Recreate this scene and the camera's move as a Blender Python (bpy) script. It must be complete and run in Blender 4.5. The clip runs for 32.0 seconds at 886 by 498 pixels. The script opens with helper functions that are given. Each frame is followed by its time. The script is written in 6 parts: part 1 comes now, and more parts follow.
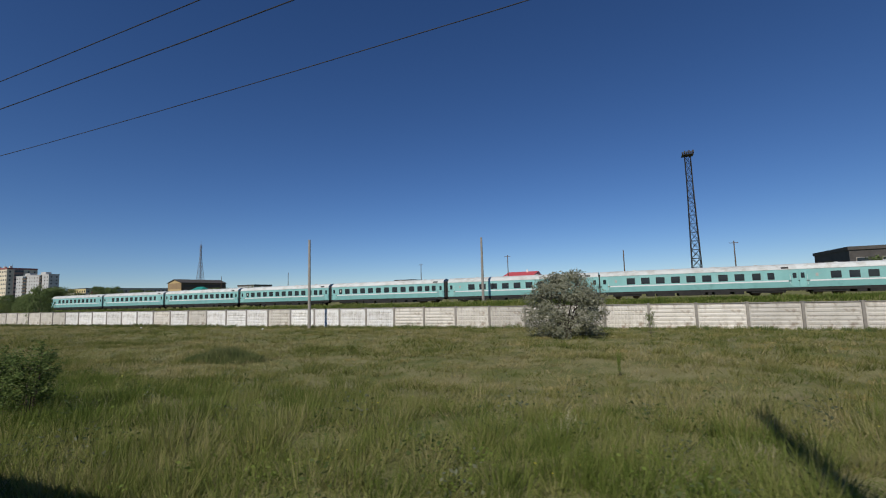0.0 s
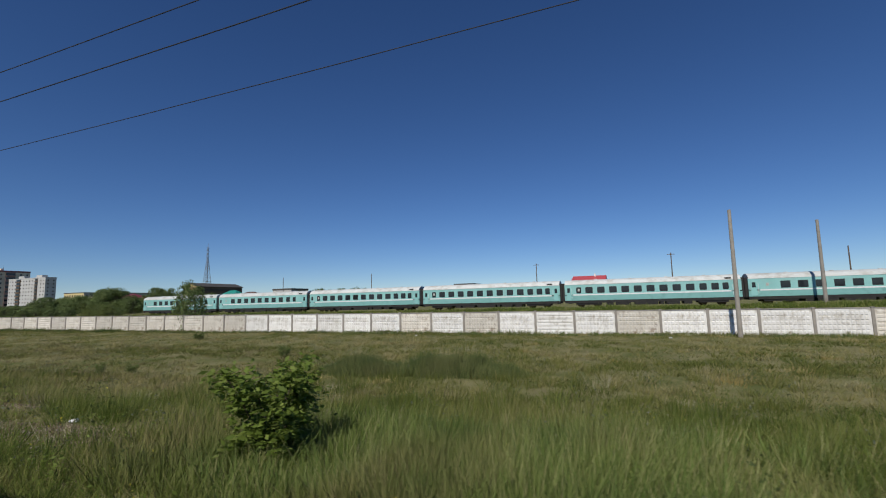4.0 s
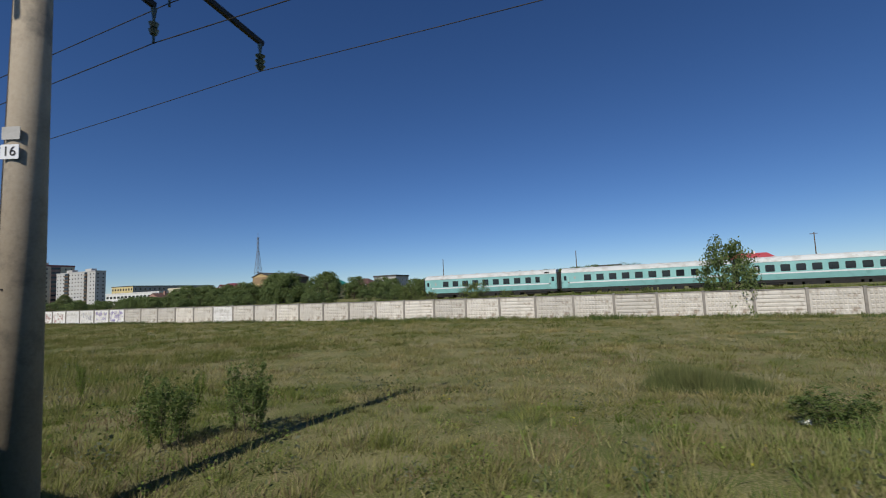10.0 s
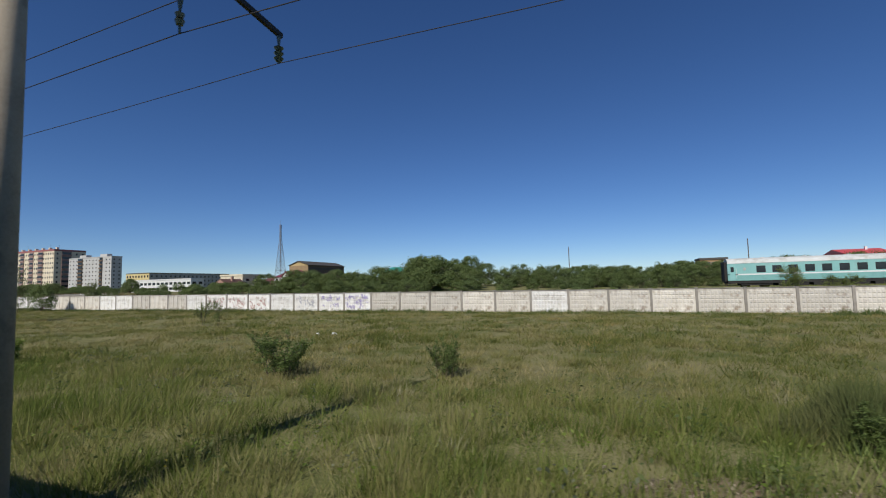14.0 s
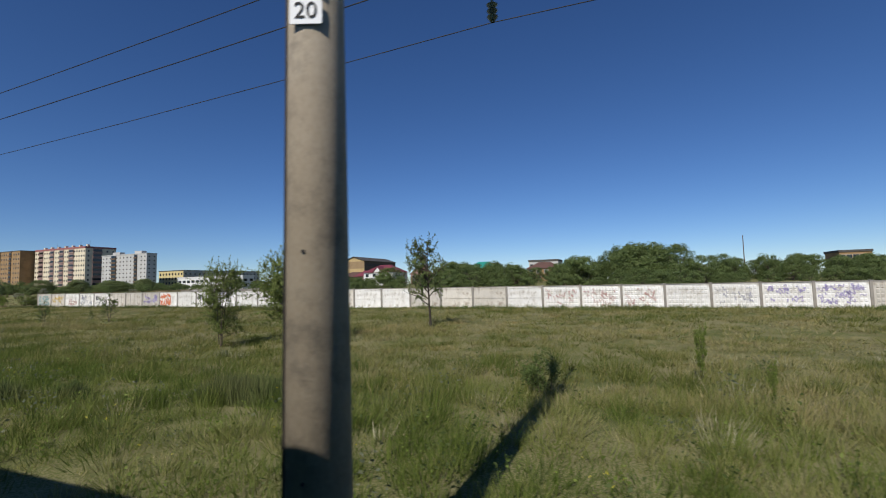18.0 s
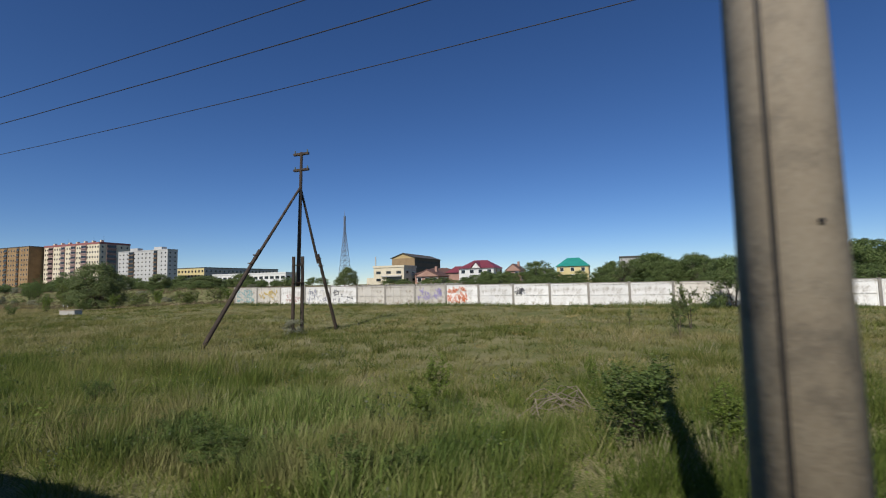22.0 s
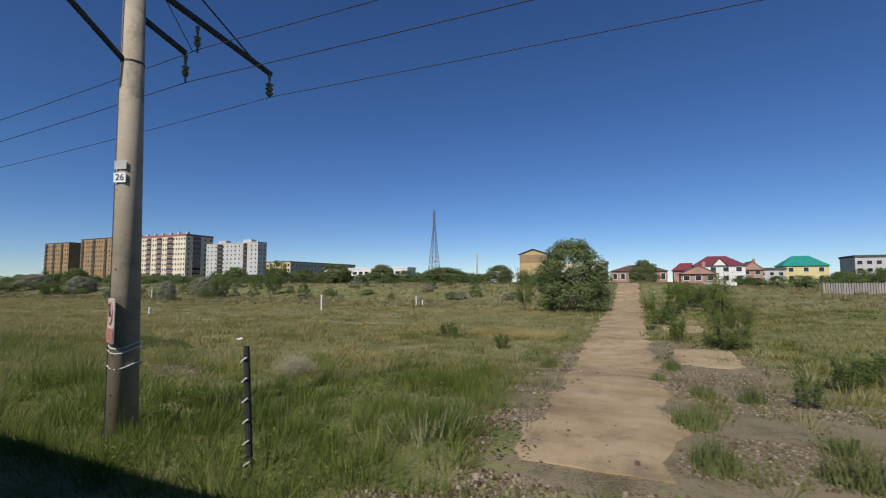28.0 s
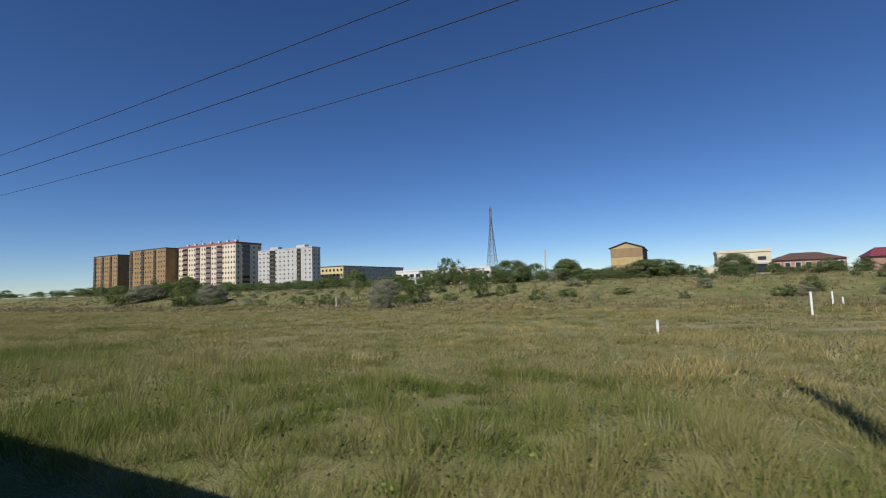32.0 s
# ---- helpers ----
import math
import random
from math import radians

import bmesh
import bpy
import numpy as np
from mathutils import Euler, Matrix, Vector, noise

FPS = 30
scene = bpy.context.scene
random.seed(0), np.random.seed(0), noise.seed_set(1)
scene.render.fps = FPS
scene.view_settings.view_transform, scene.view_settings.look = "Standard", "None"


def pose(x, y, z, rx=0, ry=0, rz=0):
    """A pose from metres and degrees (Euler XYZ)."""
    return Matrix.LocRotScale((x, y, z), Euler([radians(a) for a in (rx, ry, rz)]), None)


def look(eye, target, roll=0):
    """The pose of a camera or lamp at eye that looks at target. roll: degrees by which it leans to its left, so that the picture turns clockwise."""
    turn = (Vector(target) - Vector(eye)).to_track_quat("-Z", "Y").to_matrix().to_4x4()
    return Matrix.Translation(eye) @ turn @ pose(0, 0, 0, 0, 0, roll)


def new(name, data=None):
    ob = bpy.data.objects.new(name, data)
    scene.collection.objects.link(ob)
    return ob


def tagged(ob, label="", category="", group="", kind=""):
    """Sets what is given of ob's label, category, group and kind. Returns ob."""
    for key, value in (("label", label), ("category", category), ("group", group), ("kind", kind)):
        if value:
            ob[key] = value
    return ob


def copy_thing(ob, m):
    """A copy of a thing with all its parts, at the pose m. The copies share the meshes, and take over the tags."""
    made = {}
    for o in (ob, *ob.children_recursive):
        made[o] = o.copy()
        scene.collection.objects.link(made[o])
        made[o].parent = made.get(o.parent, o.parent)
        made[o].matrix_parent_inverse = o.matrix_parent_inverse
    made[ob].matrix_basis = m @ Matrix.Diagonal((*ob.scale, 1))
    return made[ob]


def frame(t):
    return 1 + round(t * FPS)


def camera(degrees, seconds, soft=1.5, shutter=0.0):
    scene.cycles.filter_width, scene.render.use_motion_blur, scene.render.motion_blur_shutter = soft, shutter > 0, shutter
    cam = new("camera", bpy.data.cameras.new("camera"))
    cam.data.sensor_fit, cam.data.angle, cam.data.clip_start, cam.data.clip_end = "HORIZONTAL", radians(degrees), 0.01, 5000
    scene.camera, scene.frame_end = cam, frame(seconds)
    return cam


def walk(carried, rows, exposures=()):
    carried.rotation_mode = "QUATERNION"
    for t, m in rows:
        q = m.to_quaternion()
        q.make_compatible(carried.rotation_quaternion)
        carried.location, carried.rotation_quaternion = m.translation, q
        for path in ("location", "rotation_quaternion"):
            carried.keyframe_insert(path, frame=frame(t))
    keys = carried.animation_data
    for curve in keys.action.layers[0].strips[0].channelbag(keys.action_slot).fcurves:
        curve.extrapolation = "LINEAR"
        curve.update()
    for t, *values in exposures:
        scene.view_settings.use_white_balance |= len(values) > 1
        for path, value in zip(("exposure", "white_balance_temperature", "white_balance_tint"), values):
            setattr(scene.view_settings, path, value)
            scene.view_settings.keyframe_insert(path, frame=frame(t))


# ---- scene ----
cam = camera(88.70, 32.0, 1.1, 0.06)
EYE = 4.0
# seconds, place along the line, turn to the left, tilt up, lean (degrees)
RIDE = [
    (0, 14.46, 22.92, 5.73, -1.71), (0.5, 8.56, 21.98, 6.08, -0.86), (1, 2.66, 21.32, 6.57, -0.84), (1.5, -3.23, 21.02, 6.90, -1.41),
    (2, -9.13, 21.13, 6.93, -1.54), (2.5, -15.03, 21.55, 6.81, -1.78), (4.5, -38.71, 20.98, 6.45, -1.35), (5, -44.64, 21.28, 6.15, -1.03),
    (5.5, -50.57, 21.97, 5.88, -1.27), (6, -56.51, 22.48, 5.40, -0.34), (6.5, -62.47, 22.60, 5.04, -0.95), (7, -68.44, 22.82, 5.00, -1.83),
    (7.5, -74.43, 23.16, 4.82, -2.17), (8, -80.45, 23.01, 4.90, -2.07), (8.5, -86.50, 22.70, 5.11, -2.30), (9, -92.58, 22.60, 5.25, -2.29),
    (9.5, -98.67, 22.43, 5.31, -2.41), (10, -104.79, 22.10, 5.27, -2.47), (10.5, -110.91, 21.91, 5.15, -2.23), (11, -117.04, 21.87, 5.17, -2.17),
    (11.5, -123.18, 21.78, 5.15, -2.24), (12, -129.31, 21.61, 4.98, -2.31), (12.5, -135.44, 21.72, 4.95, -1.99), (13, -141.57, 21.29, 4.88, -1.41),
    (13.5, -147.71, 21.31, 4.68, -1.43), (15.5, -172.34, 21.15, 4.25, -0.93), (16, -178.53, 21.62, 4.23, -1.14), (16.5, -184.73, 21.68, 4.31, -1.03),
    (17, -190.94, 21.68, 4.27, -0.92), (17.5, -197.16, 21.61, 4.18, -1.30), (18, -203.40, 21.78, 4.29, -1.50), (18.5, -209.65, 21.61, 4.68, -0.70),
    (19, -215.91, 21.81, 4.41, -0.57), (19.5, -222.18, 22.38, 4.44, -1.02), (20, -228.46, 20.92, 4.13, -1.32), (21, -241.11, 19.76, 4.18, -1.42),
    (22, -253.83, 20.77, 4.22, -1.30), (22.5, -260.19, 20.87, 4.19, -1.02), (23, -266.55, 21.47, 3.99, -1.30), (23.5, -272.89, 22.08, 3.66, -1.86),
    (24, -279.20, 22.70, 3.81, -1.42), (24.5, -285.52, 22.92, 3.94, -0.86), (25, -291.85, 23.46, 3.99, -1.18), (25.5, -298.18, 23.82, 4.07, -1.31),
    (27.5, -323.18, 24.12, 4.23, -0.53), (28, -329.26, 24.68, 4.19, -0.07), (28.3, -332.87, 24.80, 4.23, -0.25), (28.5, -335.25, 24.72, 4.20, -0.52),
    (29, -341.15, 24.92, 4.23, -1.10), (29.5, -346.98, 25.33, 4.12, -1.35), (30, -352.77, 25.53, 4.38, -1.40), (30.3, -356.23, 25.66, 4.47, -1.39),
    (30.5, -358.53, 25.76, 4.46, -1.40), (31, -364.28, 25.81, 4.38, -1.47), (31.5, -370.04, 26.08, 4.40, -1.64), (32, -375.84, 26.99, 4.42, -1.94),
]
PATH = []
for t, x, turn, tilt, lean in RIDE:
    m = Matrix.Translation((x, 0, EYE)) @ Matrix.Rotation(radians(turn), 4, "Z") @ Matrix.Rotation(radians(90 + tilt), 4, "X") @ Matrix.Rotation(radians(lean), 4, "Z")
    PATH.append((t, m))
walk(cam, PATH, [(0, -0.08), (8, -0.06), (12, 0.02), (17, 0.11), (22, 0.13), (32, 0.19)])
# ---- light ----
SUN_ELEV, SUN_ROT = radians(43.2), radians(180.9)
world = bpy.data.worlds.new("sky")
scene.world = world
world.use_nodes = True
wn, wl = world.node_tree.nodes, world.node_tree.links
sky = wn.new("ShaderNodeTexSky")
sky.sky_type, sky.sun_disc = "NISHITA", False
sky.sun_elevation, sky.sun_rotation = SUN_ELEV, SUN_ROT
sky.altitude, sky.air_density, sky.dust_density, sky.ozone_density = 0.0, 0.75, 0.0, 6.0
hue = wn.new("ShaderNodeHueSaturation")
hue.inputs["Hue"].default_value, hue.inputs["Saturation"].default_value = 0.507, 1.13
wl.new(sky.outputs[0], hue.inputs["Color"])
wl.new(hue.outputs[0], wn["Background"].inputs[0])
wn["Background"].inputs[1].default_value = 0.081
sun_lamp = bpy.data.lights.new("sun", "SUN")
sun_lamp.energy, sun_lamp.angle, sun_lamp.color = 4.0, radians(0.55), (1.0, 0.955, 0.88)
new("sun", sun_lamp).matrix_world = look((-1.5, -100, 94), (0, 0, 0))

# ---- materials ----
RNG = random.Random(7)
MATS = {}


def ramp(nodes, stops):
    r = nodes.new("ShaderNodeValToRGB")
    el = r.color_ramp.elements
    while len(el) < len(stops):
        el.new(0.5)
    for e, (at, c) in zip(el, stops):
        e.position, e.color = at, (*c, 1)
    return r


def mat(name, colors, scale=3.0, rough=0.8, metal=0.0, bump=0.2, fine=40.0, spread=0.25, stretch=(1, 1, 1), wear=None, per=0.0, spec=0.4, world_space=False, grain=0.3):
    """A noisy two-scale surface. colors: two or three tones; wear: a colour of stains; per: change from piece to piece."""
    if name in MATS:
        return MATS[name]
    m = bpy.data.materials.new(name)
    m.use_nodes = True
    n, l = m.node_tree.nodes, m.node_tree.links
    b = n["Principled BSDF"]
    b.inputs["Roughness"].default_value, b.inputs["Metallic"].default_value = rough, metal
    b.inputs["Specular IOR Level"].default_value = spec
    co = n.new("ShaderNodeTexCoord")
    mp = n.new("ShaderNodeMapping")
    mp.inputs["Scale"].default_value = stretch
    if world_space:
        geo = n.new("ShaderNodeNewGeometry")
        l.new(geo.outputs["Position"], mp.inputs[0])
    else:
        l.new(co.outputs["Object"], mp.inputs[0])
    big, small = n.new("ShaderNodeTexNoise"), n.new("ShaderNodeTexNoise")
    big.inputs["Scale"].default_value, big.inputs["Detail"].default_value, big.inputs["Roughness"].default_value = scale, 5, 0.62
    small.inputs["Scale"].default_value, small.inputs["Detail"].default_value = fine, 4
    l.new(mp.outputs[0], big.inputs[0])
    l.new(mp.outputs[0], small.inputs[0])
    add = n.new("ShaderNodeMath")
    add.operation, add.inputs[1].default_value = "MULTIPLY_ADD", grain
    l.new(small.outputs[0], add.inputs[0])
    l.new(big.outputs[0], add.inputs[2])
    k = len(colors)
    r = ramp(n, [(0.5 + 0.5 * grain + spread * (2 * i / max(1, k - 1) - 1), c) for i, c in enumerate(colors)])
    l.new(add.outputs[0], r.inputs[0])
    out = r.outputs[0]
    if wear:
        st = n.new("ShaderNodeTexNoise")
        st.inputs["Scale"].default_value, st.inputs["Detail"].default_value, st.inputs["Roughness"].default_value = scale * 1.7, 8, 0.7
        l.new(mp.outputs[0], st.inputs[0])
        sr = ramp(n, [(0.52, (0, 0, 0)), (0.68, (1, 1, 1))])
        l.new(st.outputs[0], sr.inputs[0])
        mx = n.new("ShaderNodeMix")
        mx.data_type = "RGBA"
        l.new(sr.outputs[0], mx.inputs[0])
        l.new(out, mx.inputs[6])
        mx.inputs[7].default_value = (*wear, 1)
        out = mx.outputs[2]
    if per:
        info = n.new("ShaderNodeObjectInfo")
        mr = n.new("ShaderNodeMapRange")
        mr.inputs[3].default_value, mr.inputs[4].default_value = 1 - per, 1 + per
        l.new(info.outputs["Random"], mr.inputs[0])
        hs = n.new("ShaderNodeHueSaturation")
        l.new(mr.outputs[0], hs.inputs["Value"])
        l.new(out, hs.inputs["Color"])
        out = hs.outputs[0]
    l.new(out, b.inputs["Base Color"])
    if bump:
        bp = n.new("ShaderNodeBump")
        bp.inputs["Strength"].default_value, bp.inputs["Distance"].default_value = bump, 0.02
        l.new(add.outputs[0], bp.inputs["Height"])
        l.new(bp.outputs[0], b.inputs["Normal"])
    MATS[name] = m
    return m


def leaf_mat(name, c1, c2, c3):
    if name in MATS:
        return MATS[name]
    m = bpy.data.materials.new(name)
    m.use_nodes = True
    n, l = m.node_tree.nodes, m.node_tree.links
    b = n["Principled BSDF"]
    b.inputs["Roughness"].default_value, b.inputs["Specular IOR Level"].default_value = 0.6, 0.25
    geo = n.new("ShaderNodeNewGeometry")
    r = ramp(n, [(0.0, c1), (0.5, c2), (1.0, c3)])
    l.new(geo.outputs["Random Per Island"], r.inputs[0])
    l.new(r.outputs[0], b.inputs["Base Color"])
    tr = n.new("ShaderNodeBsdfTranslucent")
    l.new(r.outputs[0], tr.inputs[0])
    mx = n.new("ShaderNodeMixShader")
    mx.inputs[0].default_value = 0.45
    l.new(b.outputs[0], mx.inputs[1])
    l.new(tr.outputs[0], mx.inputs[2])
    l.new(mx.outputs[0], n["Material Output"].inputs[0])
    MATS[name] = m
    return m


CONC = mat("weathered concrete", [(0.25, 0.205, 0.145), (0.37, 0.305, 0.22), (0.44, 0.375, 0.28)], 0.8, 0.9, bump=0.3, fine=30, wear=(0.16, 0.14, 0.11))
CONC_L = mat("faded plate paint", [(0.36, 0.34, 0.30), (0.50, 0.48, 0.44)], 6.0, 0.8)
PANEL = mat("fence concrete", [(0.43, 0.395, 0.335), (0.59, 0.55, 0.48), (0.67, 0.63, 0.56)], 0.6, 0.92, bump=0.3, fine=14, per=0.14, wear=(0.30, 0.24, 0.18))
PANEL_W = mat("limewashed fence concrete", [(0.57, 0.545, 0.50), (0.74, 0.72, 0.68), (0.82, 0.81, 0.78)], 0.9, 0.9, bump=0.3, fine=14, per=0.08, wear=(0.40, 0.36, 0.30))
POST = mat("fence post concrete", [(0.22, 0.20, 0.17), (0.34, 0.31, 0.27)], 1.5, 0.9, per=0.1)
TURQ = mat("turquoise coach paint", [(0.215, 0.445, 0.420), (0.260, 0.505, 0.475), (0.325, 0.555, 0.525)], 0.35, 0.42, bump=0.03, fine=6, wear=(0.27, 0.43, 0.41), per=0.05)
TURQ_LO = mat("lower turquoise paint", [(0.185, 0.395, 0.370), (0.235, 0.465, 0.435)], 0.5, 0.45, bump=0.03, fine=6, wear=(0.16, 0.33, 0.30))
ROOF = mat("coach roof paint", [(0.44, 0.45, 0.42), (0.56, 0.57, 0.54), (0.62, 0.63, 0.60)], 0.5, 0.6, bump=0.05, fine=5, wear=(0.40, 0.38, 0.33), per=0.1)
WHITE = mat("white paint", [(0.66, 0.66, 0.64), (0.80, 0.80, 0.78)], 2.0, 0.6, bump=0.05)
DARK = mat("dark underframe", [(0.012, 0.012, 0.012), (0.035, 0.032, 0.028)], 3.0, 0.8, bump=0.2)
GLASS = mat("dark window glass", [(0.010, 0.012, 0.014), (0.025, 0.03, 0.035)], 0.4, 0.08, bump=0.0, spec=0.6)
STEEL = mat("dark steel", [(0.035, 0.033, 0.03), (0.07, 0.06, 0.05)], 4.0, 0.6, metal=0.5, bump=0.1)
RUST = mat("rusty steel", [(0.06, 0.035, 0.02), (0.12, 0.07, 0.04)], 4.0, 0.8, metal=0.2)
WOOD = mat("creosoted wood", [(0.045, 0.03, 0.02), (0.11, 0.075, 0.05), (0.17, 0.12, 0.08)], 1.0, 0.85, stretch=(6, 6, 0.5), bump=0.4, fine=20)
PORC = mat("insulator glass", [(0.05, 0.06, 0.05), (0.12, 0.15, 0.10)], 6, 0.2, bump=0)
BARK = mat("bark", [(0.05, 0.04, 0.03), (0.13, 0.10, 0.075)], 3.0, 0.9, stretch=(4, 4, 0.7), bump=0.6, fine=18)
LEAF = leaf_mat("green leaves", (0.095, 0.135, 0.035), (0.15, 0.195, 0.06), (0.215, 0.26, 0.09))
LEAF_D = leaf_mat("dark green leaves", (0.065, 0.095, 0.026), (0.10, 0.135, 0.042), (0.145, 0.18, 0.062))
LEAF_S = leaf_mat("silver leaves", (0.20, 0.21, 0.13), (0.29, 0.29, 0.20), (0.38, 0.37, 0.27))
LEAF_Y = leaf_mat("yellow green leaves", (0.12, 0.18, 0.028), (0.19, 0.26, 0.048), (0.27, 0.33, 0.08))


# ---- mesh helpers ----
def part(name, bm, material, parent=None, label=""):
    """Links a bmesh as one mesh object, under a thing or a part."""
    me = bpy.data.meshes.new(name)
    bm.to_mesh(me)
    bm.free()
    me.materials.append(material)
    ob = new(name, me)
    if parent:
        ob.parent = parent
    if label:
        ob["label"] = label
    return ob


def shared(name, me, parent, m=None):
    ob = new(name, me)
    ob.parent = parent
    if m is not None:
        ob.matrix_basis = m
    return ob


def thing(name, label, category, at=(0, 0, 0), rz=0.0, group="", kind=""):
    e = new(name)
    e.matrix_basis = Matrix.Translation(at) @ Matrix.Rotation(rz, 4, "Z")
    return tagged(e, label, category, group, kind)


def box(bm, x0, y0, z0, x1, y1, z1, bevel=0.0):
    r = bmesh.ops.create_cube(bm, size=1.0)
    for v in r["verts"]:
        v.co = Vector(((x0 + x1) / 2 + v.co.x * (x1 - x0), (y0 + y1) / 2 + v.co.y * (y1 - y0), (z0 + z1) / 2 + v.co.z * (z1 - z0)))
    if bevel:
        es = {e for v in r["verts"] for e in v.link_edges}
        bmesh.ops.bevel(bm, geom=list(es), offset=bevel, segments=1, affect="EDGES")
    return bm


def boxm(*a, **k):
    return box(bmesh.new(), *a, **k)


def tube(bm, a, b, r0, r1=None, seg=8, caps=True):
    a, b = Vector(a), Vector(b)
    d = b - a
    m = Matrix.Translation((a + b) / 2) @ d.to_track_quat("Z", "Y").to_matrix().to_4x4()
    bmesh.ops.create_cone(bm, cap_ends=caps, segments=seg, radius1=r0, radius2=r0 if r1 is None else r1, depth=d.length, matrix=m)
    return bm


def tubem(*a, **k):
    return tube(bmesh.new(), *a, **k)


def rope(bm, pts, r, seg=6):
    """One unbroken tube through the given points."""
    prev = None
    for k, p_ in enumerate(pts):
        d = (Vector(pts[min(k + 1, len(pts) - 1)]) - Vector(pts[max(k - 1, 0)])).normalized()
        m = Matrix.Translation(p_) @ d.to_track_quat("Z", "Y").to_matrix().to_4x4()
        ring = [bm.verts.new(m @ Vector((r * math.cos(2 * math.pi * q / seg), r * math.sin(2 * math.pi * q / seg), 0))) for q in range(seg)]
        if prev:
            for q in range(seg):
                bm.faces.new((prev[q], prev[(q + 1) % seg], ring[(q + 1) % seg], ring[q]))
        prev = ring
    return bm


def prism(bm, pts, axis, a, b):
    """A closed outline of (u, v) drawn out along an axis from a to b."""
    def put(u, v, w):
        return (w, u, v) if axis == "x" else (u, w, v) if axis == "y" else (u, v, w)
    lo = [bm.verts.new(put(u, v, a)) for u, v in pts]
    hi = [bm.verts.new(put(u, v, b)) for u, v in pts]
    k = len(pts)
    for i in range(k):
        bm.faces.new((lo[i], lo[(i + 1) % k], hi[(i + 1) % k], hi[i]))
    bm.faces.new(lo)
    bm.faces.new(hi)
    bmesh.ops.recalc_face_normals(bm, faces=bm.faces)
    return bm


def mesh_np(name, verts, faces, material, smooth=False):
    """A mesh from arrays of verts (n, 3) and faces (m, 3 or 4)."""
    me = bpy.data.meshes.new(name)
    k = faces.shape[1]
    me.vertices.add(len(verts))
    me.vertices.foreach_set("co", verts.astype(np.float32).ravel())
    me.loops.add(faces.size)
    me.loops.foreach_set("vertex_index", faces.astype(np.int32).ravel())
    me.polygons.add(len(faces))
    me.polygons.foreach_set("loop_start", np.arange(0, faces.size, k, dtype=np.int32))
    me.polygons.foreach_set("loop_total", np.full(len(faces), k, dtype=np.int32))
    if smooth:
        me.polygons.foreach_set("use_smooth", np.ones(len(faces), dtype=bool))
    me.materials.append(material)
    me.update(calc_edges=True)
    return me


# ---- ground ----
def step(a, b, y):
    s = np.clip((np.asarray(y, float) - a) / (b - a), 0, 1)
    return s * s * (3 - 2 * s)


def foot(x):
    """Height of the ground at the fence line."""
    return np.interp(x, [-420, -345, -306, -250, -183, -122, -41, 30, 120], [0.5, 0.6, 1.55, 1.2, 0.9, 0.62, 0.3, 0.1, 0.0])


def swell(x, y):
    return 0.10 * np.sin(x * 0.21 + 1.3 * np.sin(y * 0.17)) * np.sin(y * 0.33 + x * 0.05) + 0.06 * np.sin(x * 0.63 + y * 0.41) * np.sin(y * 0.77 - x * 0.13)


def ground_z(x, y):
    x, y = np.asarray(x, float), np.asarray(y, float)
    w = foot(x)
    f = 0.5 * w + 0.4
    z = 1.42 + (f - 1.42) * step(6, 18, y)
    z = z + (w - f) * step(20, 48, y)
    yard = z + (2.3 - z) * step(54, 68, y)
    bank = z + (3.7 - z) * step(72, 98, y)
    k = step(-330, -295, x)
    z = bank + (yard - bank) * k
    z = z + (3.7 - z) * step(95, 150, y)
    amp = step(8, 14, y) * (1 - 0.75 * step(42, 50, y) * step(-330, -300, x)) * (1 - step(150, 300, y))
    return z + swell(x, y) * amp


def axis_steps(*runs):
    out = []
    for a, b, d in runs:
        out += list(np.arange(a, b, d))
    return np.array(out + [runs[-1][1]], float)


gx = axis_steps((-4500, -1500, 300), (-1500, -520, 70), (-520, 100, 1.6), (100, 300, 20), (300, 4500, 300))
gy = axis_steps((-4500, -200, 400), (-200, -8, 24), (-8, 4, 2), (4, 60, 0.9), (60, 110, 2.5), (110, 300, 19), (300, 4800, 300))
GX, GY = np.meshgrid(gx, gy)
GZ = ground_z(GX, GY)
nx, ny = len(gx), len(gy)
idx = np.arange(nx * ny).reshape(ny, nx)
quads = np.stack([idx[:-1, :-1], idx[:-1, 1:], idx[1:, 1:], idx[1:, :-1]], -1).reshape(-1, 4)
GROUND = mat("dry steppe soil and turf", [(0.086, 0.104, 0.031), (0.146, 0.150, 0.055), (0.222, 0.202, 0.098)], 0.45, 0.95, bump=1.0, fine=24.0, spread=0.26, world_space=True, wear=(0.170, 0.152, 0.073), spec=0.1, grain=0.9)
ground = tagged(new("ground", mesh_np("ground", np.stack([GX, GY, GZ], -1).reshape(-1, 3), quads, GROUND, True)), "uneven steppe ground with dry turf and bare soil", "ground", kind="structure")

# ---- concrete fence ----
PITCH, FENCE_X0 = 4.06, -82.06


def fence_at(i):
    """Foot of the fence post with number i (0: where the limewash starts)."""
    u = i / 40
    x = FENCE_X0 + PITCH * i
    return x, 49.99 - 1.68 * u - 0.70 * u * u + 0.06 * u ** 3, 2.74 - 0.62 * u + 0.12 * u * u - 2.42


fence = thing("concrete_fence", "long fence of weathered precast concrete panels on the field", "fence", kind="structure")


